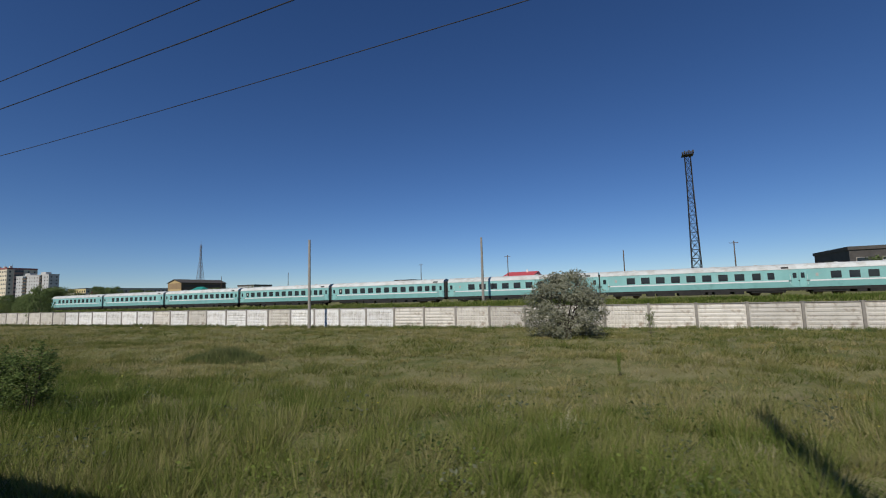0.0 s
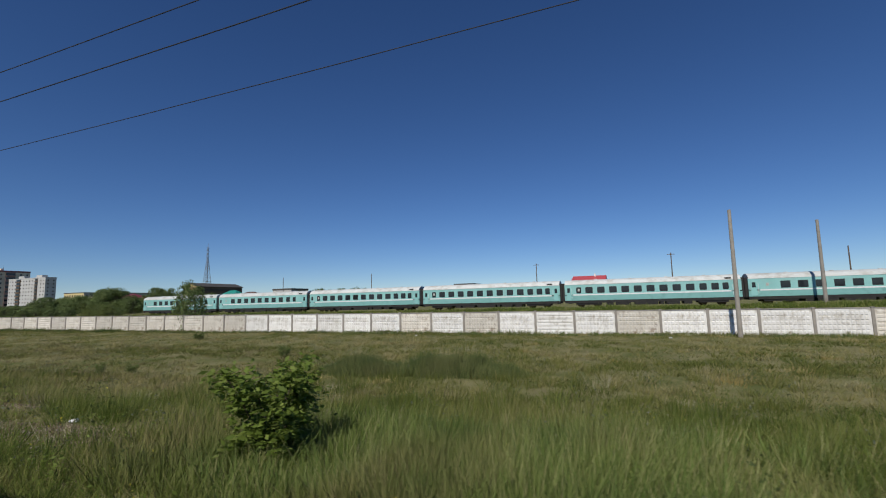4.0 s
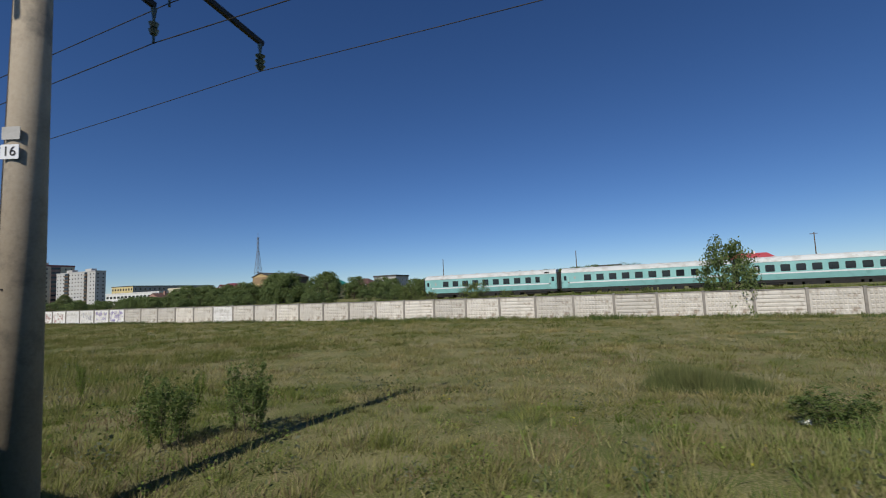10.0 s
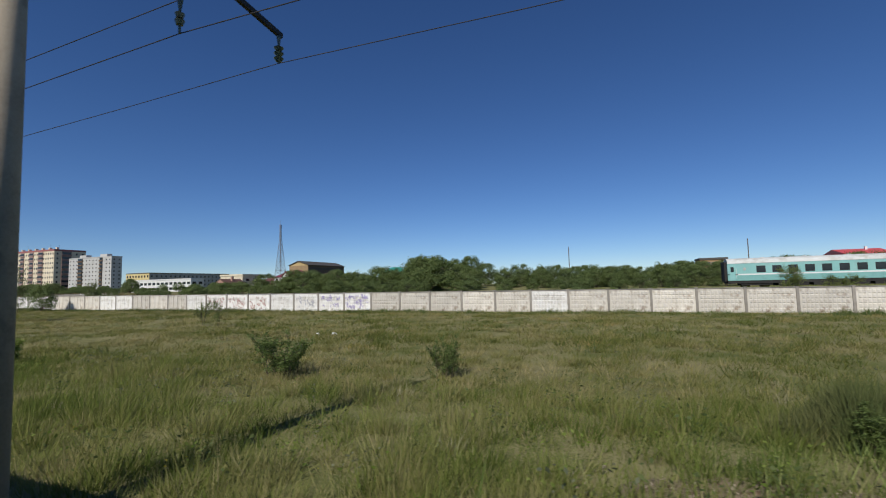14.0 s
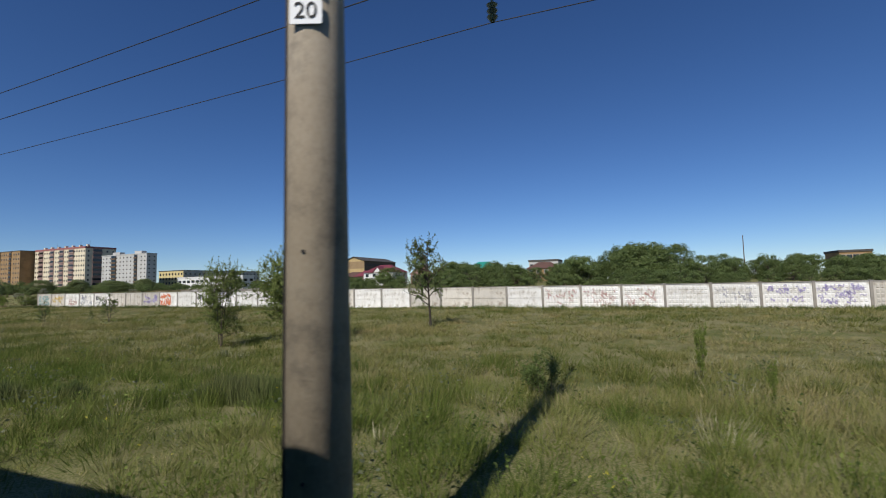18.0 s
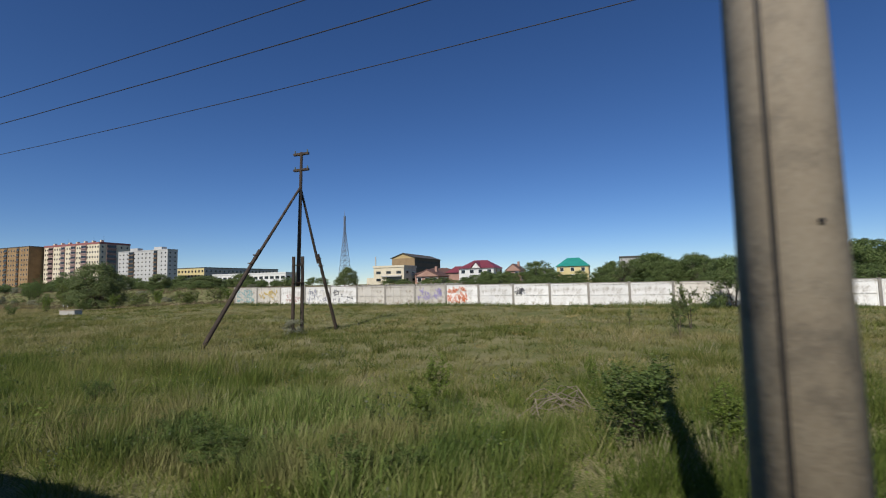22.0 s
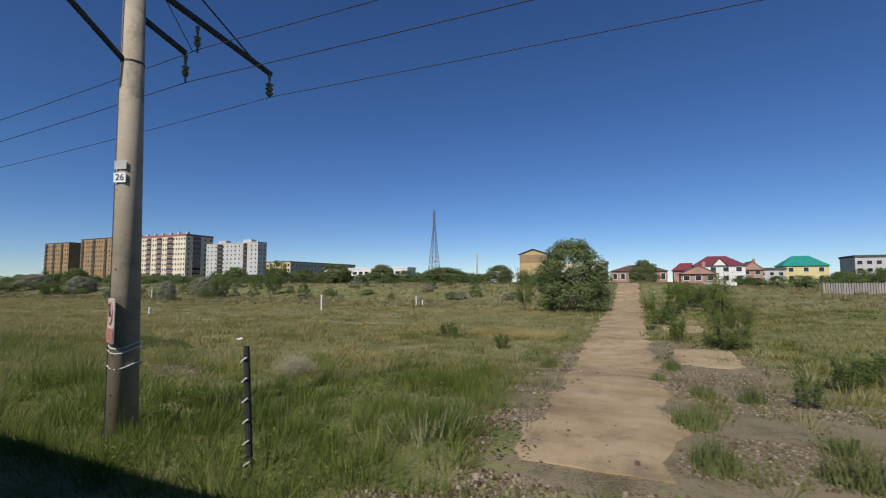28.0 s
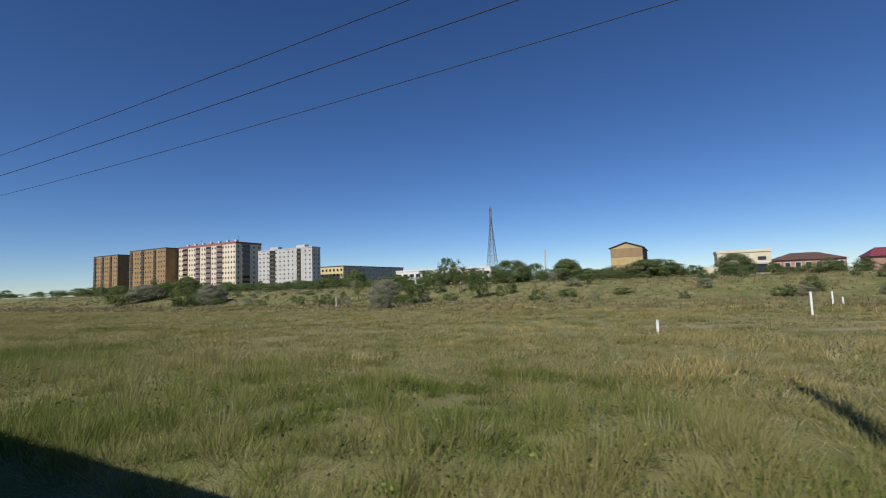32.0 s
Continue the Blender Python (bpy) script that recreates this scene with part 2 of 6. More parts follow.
def panel_mesh(kind):
    bm = bmesh.new()
    w, h = PITCH - 0.24, 2.42
    box(bm, 0, -0.05, -0.3, w, 0.05, h, 0.012)
    if kind == "squares":
        cols, rows_ = 11, 5
        cw, rh = (w - 0.3) / cols, (h - 0.35) / rows_
        for a in range(cols):
            for b in range(rows_):
                x0, z0 = 0.15 + a * cw + 0.035, 0.17 + b * rh + 0.035
                x1, z1 = x0 + cw - 0.07, z0 + rh - 0.07
                o = [bm.verts.new((x, -0.0505, z)) for x, z in ((x0, z0), (x1, z0), (x1, z1), (x0, z1))]
                n_ = [bm.verts.new((x, -0.095, z)) for x, z in ((x0 + 0.05, z0 + 0.05), (x1 - 0.05, z0 + 0.05), (x1 - 0.05, z1 - 0.05), (x0 + 0.05, z1 - 0.05))]
                bm.faces.new(n_)
                for q in range(4):
                    bm.faces.new((o[q], o[(q + 1) % 4], n_[(q + 1) % 4], n_[q]))
    elif kind == "coffers":
        for a in range(5):
            x0 = 0.02 + a * (w - 0.16) / 4
            box(bm, x0, -0.10, 0.0, x0 + 0.12, -0.051, h)
        for z0, t_ in ((0.0, 0.16), (1.18, 0.12), (h - 0.14, 0.139)):
            for a in range(4):
                x0 = 0.142 + a * (w - 0.16) / 4
                box(bm, x0, -0.10, z0, x0 + (w - 0.16) / 4 - 0.124, -0.051, z0 + t_)
    else:
        for b in range(6):
            z0 = 0.2 + b * 0.36
            prism(bm, [(-0.0505, z0), (-0.085, z0 + 0.04), (-0.085, z0 + 0.22), (-0.0505, z0 + 0.26)], "x", 0.12, w - 0.12)
    bmesh.ops.recalc_face_normals(bm, faces=bm.faces)
    return bm


def as_mesh(bm, name, material):
    me = bpy.data.meshes.new(name)
    bm.to_mesh(me)
    bm.free()
    me.materials.append(material)
    return me


PANELS = {k: as_mesh(panel_mesh(k[0]), "panel", k[1]) for k in (("squares", PANEL), ("squares", PANEL_W), ("ruled", PANEL), ("ruled", PANEL_W), ("coffers", PANEL), ("coffers", PANEL_W))}
POST_ME = as_mesh(box(boxm(-0.12, -0.14, -0.4, 0.12, 0.12, 2.50, bevel=0.02), -0.16, -0.17, 2.50, 0.16, 0.15, 2.56, bevel=0.015), "post", POST)
CAP_ME = as_mesh(boxm(0.0, -0.11, 2.424, PITCH - 0.32, 0.10, 2.50, bevel=0.015), "coping", POST)
FENCE_LAST = 32
for i in range(-55, FENCE_LAST + 1):
    x, y, z = fence_at(i)
    shared("post", POST_ME, fence, pose(x, y, z))
    if i == FENCE_LAST:
        break
    x2, y2, z2 = fence_at(i + 1)
    turn = math.degrees(math.atan2(y2 - y, x2 - x))
    white = 0 <= i <= 5 or 9 <= i <= 16 and i != 12 or -32 <= i <= -26 or -55 <= i <= -42 or i in (7, -20)
    style = "ruled" if i in (-6, -3, 17, 18, 22, 24, -12, -9, 10) or i > 24 else "squares"
    if i < -32:
        style, white = "coffers", i in (-33, -37, -38, -42, -43, -44, -45, -46, -47, -51, -52, -53)
    tilt = RNG.uniform(-0.5, 0.5)
    shared("panel", PANELS[(style, PANEL_W if white else PANEL)], fence, pose(x + 0.12, y, z, tilt, 0, turn))
    shared("coping", CAP_ME, fence, pose(x + 0.16, y, z, 0, 0, turn))

# ---- parked passenger train ----
RAIL_Z = 2.45


def rounded(w, h, r, n_=3):
    pts = []
    for cx, cz, a0 in ((w / 2 - r, h / 2 - r, 0), (-w / 2 + r, h / 2 - r, 90), (-w / 2 + r, -h / 2 + r, 180), (w / 2 - r, -h / 2 + r, 270)):
        for k in range(n_ + 1):
            a = radians(a0 + 90 * k / n_)
            pts.append((cx + r * math.cos(a), cz + r * math.sin(a)))
    return pts


HALF, LEN = 1.53, 24.1


def coach(label, windows, body=TURQ, lower=TURQ_LO, rounded_windows=True):
    e = thing("passenger_coach", label, "train coach", group="coaches of the parked train")
    h = LEN / 2
    part("body", boxm(-h, -HALF, 2.05, h, HALF, 3.62, bevel=0.03), body, e, "turquoise upper body side")
    part("skirt", boxm(-h, -HALF + 0.003, 1.12, h, HALF - 0.003, 1.93), lower, e, "turquoise lower body side")
    part("stripe", boxm(-h + 1.3, -HALF - 0.012, 1.90, h - 1.3, HALF + 0.012, 2.08), WHITE, e, "thin white stripe")
    bm = bmesh.new()
    pts = [(HALF * math.cos(math.pi * k / 10), 3.62 + 0.73 * math.sin(math.pi * k / 10)) for k in range(11)]
    prism(bm, pts, "x", -h + 0.05, h - 0.05)
    part("roof", bm, ROOF, e, "grey-white rounded roof")
    for k in range(4):
        part("roof_vent", boxm(-7.5 + 5 * k, -0.18, 4.33, -7.1 + 5 * k, 0.18, 4.42, bevel=0.03), ROOF, e)
    part("underframe", boxm(-h, -HALF + 0.06, 0.72, h, HALF - 0.06, 1.12), DARK, e)
    for sx in (-1, 1):
        for sy in (-1, 1):
            part("door", boxm(sx * (h - 0.62) - 0.36, sy * HALF - 0.012, 1.25, sx * (h - 0.62) + 0.36, sy * HALF + 0.012, 3.35, bevel=0.01), body, e, "entrance door")
            part("door_window", prism(bmesh.new(), [(sx * (h - 0.62) + u, 2.72 + v) for u, v in rounded(0.42, 0.72, 0.06)], "y", sy * HALF - 0.02, sy * HALF + 0.02), GLASS, e)
            part("step", boxm(sx * (h - 0.62) - 0.34, sy * HALF - 0.22 if sy < 0 else HALF - 0.12, 0.62, sx * (h - 0.62) + 0.34, sy * HALF + 0.12 if sy < 0 else HALF + 0.22, 0.68), STEEL, e, "folding step")
        part("gangway", boxm(sx * h, -1.25, 1.0, sx * (h + 0.36), 1.25, 3.85, bevel=0.05) if sx > 0 else boxm(-h - 0.36, -1.25, 1.0, -h, 1.25, 3.85, bevel=0.05), DARK, e, "black rubber gangway")
        part("coupler", boxm(sx * h - 0.1, -0.15, 0.92, sx * (h + 0.21), 0.15, 1.15) if sx > 0 else boxm(-h - 0.21, -0.15, 0.92, -h + 0.1, 0.15, 1.15), DARK, e)
        bogie = part("bogie", box(box(boxm(sx * 8.5 - 1.9, -1.35, 0.42, sx * 8.5 + 1.9, -0.95, 0.86, bevel=0.04), sx * 8.5 - 1.9, 0.95, 0.42, sx * 8.5 + 1.9, 1.35, 0.86, bevel=0.04), sx * 8.5 - 0.35, -1.1, 0.45, sx * 8.5 + 0.35, 1.1, 0.9, bevel=0.04), DARK, e, "dark steel bogie")
        for ax in (-1.2, 1.2):
            for sy in (-1, 1):
                part("wheel", tubem((sx * 8.5 + ax, sy * 0.70, 0.475), (sx * 8.5 + ax, sy * 0.84, 0.475), 0.475, seg=20), RUST, bogie)
    for x0, x1 in ((-5.9, -4.9), (-4.6, -2.4), (-1.9, 1.3), (1.6, 2.1), (2.4, 4.2), (4.7, 5.8)):
        part("equipment_box", boxm(x0, -HALF + 0.10, 0.32, x1, HALF - 0.10, 0.74, bevel=0.03), DARK, e)
    for k in range(7):
        part("side_rib", boxm(-h + 0.2, -HALF - 0.006, 1.20 + 0.1 * k, h - 1.25, -HALF + 0.002, 1.225 + 0.1 * k), lower, e, "pressed rib of the lower body side")
    part("gutter", boxm(-h, -HALF - 0.03, 3.56, h, -HALF - 0.001, 3.62), ROOF, e, "rain gutter")
    part("destination_board", boxm(-h + 2.0, -HALF - 0.02, 2.55, -h + 2.3, -HALF - 0.001, 2.95), CONC_L, e, "small white board")
    part("roof_hatch", boxm(h - 2.0, -HALF + 0.02, 3.66, h - 1.2, -HALF + 0.2, 3.92), STEEL, e, "dark vent grille at the roof edge")
    for sx in (-1, 1):
        part("grab_rail", tubem((sx * (h - 1.1), -HALF - 0.04, 1.5), (sx * (h - 1.1), -HALF - 0.04, 2.9), 0.02, seg=6), WHITE, e)
    for x, w in windows:
        for sy in (-1, 1):
            win = part("window", prism(bmesh.new(), [(x + u, 2.70 + v) for u, v in rounded(w * 1.06, 0.86, 0.12 if rounded_windows else 0.03)], "y", sy * HALF - 0.016, sy * HALF + 0.016), GLASS, e)
            part("window_frame", prism(bmesh.new(), [(x + u, 2.70 + v) for u, v in rounded(w * 1.06 + 0.1, 0.96, 0.15 if rounded_windows else 0.04)], "y", sy * HALF - 0.008, sy * HALF + 0.008), STEEL, win)
    return e


STYLE_A = [(-9.9, 0.62), (-8.35, 0.95), (-6.6, 0.95), (-4.85, 0.95), (-3.1, 0.95), (-1.35, 0.95), (0.4, 0.95), (2.15, 0.95), (3.9, 0.95), (5.65, 0.95), (7.3, 0.8), (8.8, 0.8), (10.1, 0.62)]
STYLE_B = [(-7.9, 0.95), (-6.0, 0.95), (-4.1, 0.95), (-2.2, 0.95), (-0.3, 0.95), (1.6, 0.95), (3.5, 0.95), (5.4, 0.95), (7.3, 0.8), (8.9, 0.62)]
COACH_A = coach("pale turquoise passenger coach with a white stripe, parked behind the fence", STYLE_A)
COACH_B = coach("green-turquoise sleeping coach with a white stripe, parked behind the fence", STYLE_B, rounded_windows=False)
# joints between coaches along the siding, from the far end
JOINTS = [-139.8, -115.3, -90.8, -65.9, -41.3, -16.6, 9.4, 34.8, 59.5, 84.2]


def siding_y(x):
    return 75.5 + 0.02 * (-40 - x) * (1 if x < -40 else 0) + 0.035 * max(0.0, x + 20)


for k in range(len(JOINTS) - 1):
    a, b = JOINTS[k], JOINTS[k + 1]
    ya, yb = siding_y(a), siding_y(b)
    m = Matrix.Translation(((a + b) / 2, (ya + yb) / 2, RAIL_Z)) @ Matrix.Rotation(math.atan2(yb - ya, b - a), 4, "Z")
    m = m @ Matrix.Diagonal(((b - a - 0.75) / LEN, 1, 1, 1))
    src = COACH_B if k in (0, 1, 5, 6, 7) else COACH_A
    if k in (2, 5):
        src.matrix_basis = m
    else:
        copy_thing(src, m)

# ---- siding track ----
track = thing("siding_track", "rusty rails on ballast under the parked train", "railway track", kind="structure")
bal = []
for sx in np.arange(-190, 131, 8.0):
    bal.append((sx, siding_y(sx)))
bm = bmesh.new()
prev = None
for sx, sy in bal:
    ring = [bm.verts.new((sx, sy + o, z)) for o, z in ((-3.4, 1.4), (-1.9, RAIL_Z - 0.16), (1.9, RAIL_Z - 0.16), (3.4, 1.4))]
    if prev:
        for q in range(3):
            bm.faces.new((prev[q], ring[q], ring[q + 1], prev[q + 1]))
    prev = ring
bmesh.ops.recalc_face_normals(bm, faces=bm.faces)
part("ballast", bm, mat("dirty ballast", [(0.05, 0.042, 0.032), (0.12, 0.10, 0.08), (0.18, 0.15, 0.12)], 1.2, 0.95, bump=0.9, fine=9), track, "oily brown gravel ballast")
for off in (-0.76, 0.76):
    bm = bmesh.new()
    rope(bm, [Vector((xa, ya + off, RAIL_Z - 0.08)) for xa, ya in bal], 0.08, 4)
    part("rail", bm, RUST, track)

# ---- catenary poles along the line ----
BASE_Z = 1.12


def catenary_pole(x, y, number="", reach=0.0, tilt=0.0):
    e = thing("catenary_pole", "tall tapered concrete catenary pole with steel bracket arms beside the line", "pole", (x, y, BASE_Z), group="catenary poles")
    e.matrix_basis = e.matrix_basis @ pose(2.9 * math.tan(radians(tilt)), 0, 0, 0, -tilt, 0)
    shaft = part("shaft", tubem((0, 0, 0), (0, 0, 9.7), 0.235, 0.155, 24), CONC, e)
    shaft.data.polygons.foreach_set("use_smooth", [len(p.vertices) == 4 for p in shaft.data.polygons])
    part("pole_cap", tubem((0, 0, 9.7), (0, 0, 9.76), 0.16, 0.13, 16), STEEL, shaft)
    for z_ in (6.75, 8.3, 9.3):
        part("band", tubem((0, 0, z_), (0, 0, z_ + 0.035), 0.241 - 0.0082 * z_, seg=24), STEEL, shaft)
    part("cable_conduit", tubem((-0.12, -0.207, 0.1), (-0.09, -0.148, 7.4), 0.011, seg=8), STEEL, e, "thin earthing conduit strapped to the pole")
    for z_ in (0.75, 1.05, 1.7, 3.1):
        part("bolt_hole", tubem((0.05, -0.215 + 0.0082 * z_, z_), (0.055, -0.238 + 0.0082 * z_, z_), 0.012, seg=8), DARK, shaft, "small dark bolt hole")
    arm = part("upper_arm", box(bmesh.new(), -0.04, 0.0, -0.05, 0.04, 3.66 + reach, 0.05), STEEL, e, "field-side bracket arm")
    arm.matrix_basis = pose(0, 0.12, 8.45, -math.degrees(math.asin(0.48 / (3.66 + reach))))
    part("stay", tubem((0, 0, 0.9), (0, 2.55, 0.05), 0.018), STEEL, arm)
    low = part("lower_arm", box(bmesh.new(), -0.035, 0.0, -0.045, 0.035, 1.42 + reach, 0.045), STEEL, e)
    low.matrix_basis = pose(0, 0.12, 7.72, -math.degrees(math.asin(0.27 / (1.42 + reach))))
    strut = part("cantilever", tubem((0, -0.12, 6.75), (0, -2.6, 8.6), 0.05), STEEL, e, "track-side cantilever tube")
    part("cantilever_stay", tubem((0, -0.12, 9.3), (0, -2.6, 8.65), 0.025), STEEL, strut)
    part("hanger", tubem((0, 0.55, 8.35), (0, 1.15, 7.55), 0.008), STEEL, e)
    for yy, zz, big in ((3.68 + reach, 7.93, True), (1.75 + reach, 8.14, False), (1.50 + reach, 7.40, False)):
        bm = tubem((0, yy, zz), (0, yy, zz - 0.56), 0.02)
        tube(bm, (0, yy, zz), (0, yy, zz - 0.2), 0.05, 0.02, 6)
        for q in range(3 if big else 2):
            tube(bm, (0, yy, zz - 0.24 - 0.11 * q), (0, yy, zz - 0.31 - 0.11 * q), 0.10 if big else 0.075, 0.05, 14)
        part("insulator", bm, PORC, e, "string of glass disc insulators")
    if number:
        plate = part("number_plate", prism(bmesh.new(), [(u, v) for u, v in rounded(0.21, 0.17, 0.01)], "y", -0.008, 0.0), WHITE, e, "white pole number plate")
        plate.matrix_basis = pose(0.075, -0.197, 4.66, 0, 0, 22)
        old = part("blank_plate", prism(bmesh.new(), [(u, v) for u, v in rounded(0.21, 0.15, 0.01)], "y", -0.006, 0.0), CONC_L, e, "faded blank plate")
        old.matrix_basis = pose(0.075, -0.193, 4.88, 0, 0, 22)
        cu = bpy.data.curves.new("number", "FONT")
        cu.body, cu.size, cu.align_x, cu.align_y, cu.extrude = number, 0.155, "CENTER", "CENTER", 0.001
        tmp = bpy.data.objects.new("number", cu)
        dg = bpy.data.meshes.new_from_object(tmp)
        dg.materials.append(DARK)
        dg_ob = new("number", dg)
        dg_ob.parent, dg_ob.matrix_basis = plate, pose(0, -0.012, 0, 90)
    return e


POLES = [(16.6, 2.6), (-22.5, 2.6), (-71.9, 2.8), (-111.25, 3.0), (-160.0, 2.7), (-205.31, 2.5), (-253.08, 2.5), (-292.69, 2.35), (-337.43, 4.8), (-373.16, 4.8), (-420.0, 4.8), (-465.0, 4.8)]
REACH = [0.2, 0.1, 0.0, 0.0, 0.6, 1.2, 1.5, 1.95, -0.5, -0.5, -0.5, -0.5]
for (px, py), no, far in zip(POLES, ("", "", "14", "16", "", "20", "", "24", "26", "28", "", ""), REACH):
    catenary_pole(px, py, no, far, {"24": 3.2, "26": 1.8}.get(no, 0.0))

sign = thing("warning_sign", "faded white warning sign with a red ring wired to the pole", "sign", (-337.30, 4.54, 3.38), radians(-20))
SIGNW = mat("dusty white sign paint", [(0.42, 0.38, 0.33), (0.58, 0.54, 0.48)], 5.0, 0.7, wear=(0.34, 0.22, 0.17))
part("board", boxm(-0.25, -0.03, -0.36, 0.25, -0.01, 0.36, bevel=0.005), SIGNW, sign)
bm = bmesh.new()
rope(bm, [Vector((0.175 * math.cos(2 * math.pi * q / 24), -0.034, 0.12 + 0.175 * math.sin(2 * math.pi * q / 24))) for q in range(25)], 0.016, 5)
SIGNRED = mat("faded red paint", [(0.34, 0.12, 0.10), (0.46, 0.22, 0.18)], 4.0, 0.6)
part("ring", bm, SIGNRED, sign)
part("symbol_bar", boxm(-0.02, -0.036, 0.06, 0.15, -0.031, 0.10), DARK, sign)
part("symbol_bar", prism(bmesh.new(), [(-0.12, 0.06), (0.02, 0.10), (-0.05, 0.27)], "y", -0.036, -0.031), DARK, sign)
part("red_band", boxm(-0.25, -0.036, -0.36, 0.25, -0.031, -0.12), SIGNRED, sign)
for z_ in (-0.5, -0.42, -0.75):
    part("wire_tie", rope(bmesh.new(), [Vector((-0.19 + 0.25 * math.cos(a), 0.24 + 0.25 * math.sin(a), z_ + 0.05 * math.sin(2 * a))) for a in [2 * math.pi * q / 16 for q in range(17)]], 0.008, 5), WHITE, sign)

# feeder wires between the poles
for off, dz in ((3.68, 7.37), (1.75, 7.64), (1.50, 6.84)):
    bm = bmesh.new()
    chain = [(px, py + far) for (px, py), far in zip(POLES, REACH)]
    chain = [(chain[0][0] + 44, chain[0][1])] + chain
    line = []
    for (xa, ya), (xb, yb) in zip(chain, chain[1:]):
        for q in range(10):
            s_ = q / 10
            line.append(Vector((xa + (xb - xa) * s_, ya + off + (yb - ya) * s_, BASE_Z + dz - 0.35 * 4 * s_ * (1 - s_))))
    rope(bm, line, 0.008)
    w = part("feeder_wire", bm, STEEL)
    tagged(w, "long black feeder wire sagging from pole to pole", "wire", "feeder wires")

# ---- the train on the main line, whose shadow falls on the verge ----
U = 12.2
OWN = {
    "body": as_mesh(boxm(-U, -1.40, 0.95, U, 1.40, 4.12, bevel=0.03), "body", TURQ),
    "roof": as_mesh(prism(bmesh.new(), [(1.40 * math.cos(math.pi * k / 8), 4.12 + 0.7 * math.sin(math.pi * k / 8)) for k in range(9)], "x", -U, U), "roof", ROOF),
    "stripe": as_mesh(boxm(-U + 1.2, -1.41, 2.2, U - 1.2, 1.41, 2.32), "stripe", WHITE),
    "underframe": as_mesh(boxm(-U, -1.3, 0.3, U, 1.3, 0.95, bevel=0.03), "underframe", DARK),
    "gangway": as_mesh(boxm(U, -1.36, 0.6, U + 0.1, 1.36, 4.3), "gangway", DARK),
}
own_window = as_mesh(prism(bmesh.new(), rounded(0.95, 0.82, 0.1), "y", -1.415, 1.415), "window", GLASS)
own_door = as_mesh(boxm(-0.38, -1.41, -1.05, 0.38, 1.41, 1.05, bevel=0.01), "door", TURQ_LO)
own_bogie = as_mesh(boxm(-1.7, -1.2, 0.02, 1.7, 1.2, 0.32, bevel=0.05), "bogie", DARK)
for k in range(22):
    e = thing("passenger_coach", "turquoise passenger coach standing on the main line", "train coach", (-450 + 24.5 * k, -1.62, 1.1), group="coaches on the main line")
    for nm, me in OWN.items():
        shared(nm, me, e)
    for q in range(11):
        shared("window", own_window, e, pose(-8.5 + 1.7 * q, 0, 3.05))
    for s in (-1, 1):
        shared("door", own_door, e, pose(s * (U - 0.7), 0, 2.25))
        shared("bogie", own_bogie, e, pose(s * 8.5, 0, 0))

# ---- town behind ----
def block(name, label, x0, x1, y0, y1, z0, z1, wall, win_face, bays, floors, roof=None, w=1.6, h=1.5, stacks=(), stack_mat=None, end_stacks=()):
    """A flat-roofed block of flats with windows on its lit front (-y) and its end (+x)."""
    e = thing(name, label, "building", ((x0 + x1) / 2, y0, z0))
    hw, d, hh = (x1 - x0) / 2, y1 - y0, z1 - z0
    part("wall", boxm(-hw, 0, 0, hw, d, hh), wall, e)
    part("roof", boxm(-hw - 0.3, -0.3, hh, hw + 0.3, d + 0.3, hh + 0.9), roof or wall, e, "flat roof with parapet")
    for c0, cw, face in [(a, b, 0) for a, b in stacks] + [(a, b, 1) for a, b in end_stacks]:
        bm = bmesh.new()
        box(bm, -cw / 2, -0.5, 0, cw / 2, 0.0, hh - 0.5)
        st = part("loggia_column", bm, stack_mat or wall, e, "column of glazed loggias")
        st.matrix_basis = pose(-hw + c0, 0, 0) if not face else pose(hw, c0, 0, 0, 0, 90)
        par = as_mesh(boxm(-cw / 2 - 0.1, -1.3, -0.75, cw / 2 + 0.1, -0.5, 0.75), "balcony", stack_mat or wall)
        gl = as_mesh(boxm(-cw / 2 + 0.25, -0.75, -1.3, cw / 2 - 0.25, -0.5, 1.3), "loggia_glass", GLASS)
        for f in range(floors):
            zf = (f + 0.3) * hh / (floors + 0.3)
            shared("balcony", par, st, pose(0, 0, zf + 0.6))
            shared("loggia_glass", gl, st, pose(0, 0, zf + 0.6 + 2.2))
    me = as_mesh(boxm(-w / 2, -0.12, -h / 2, w / 2, 0.10, h / 2), "window", GLASS)
    fr = as_mesh(boxm(-w / 2 - 0.1, -0.08, -h / 2 - 0.1, w / 2 + 0.1, 0.0, h / 2 + 0.1), "window_frame", FRAMEC)
    fh = hh / (floors + 0.3)
    for f in range(floors):
        for b in range(bays):
            x = -hw + (b + 0.5) * 2 * hw / bays
            if any(abs(x + hw - a) < (c + w) / 2 + 0.2 for a, c in stacks):
                continue
            z = (f + 0.62) * fh
            q = shared("window", me, e, pose(x, 0, z))
            shared("window_frame", fr, q)
        nb = max(2, int(round(d / (2 * hw / bays) * win_face)))
        if win_face:
            for b in range(nb):
                if any(abs((b + 0.5) * d / nb - a) < (c + w) / 2 + 0.2 for a, c in end_stacks):
                    continue
                q = shared("window", me, e, pose(hw, (b + 0.5) * d / nb, (f + 0.62) * fh, 0, 0, 90))
                shared("window_frame", fr, q)
    return e


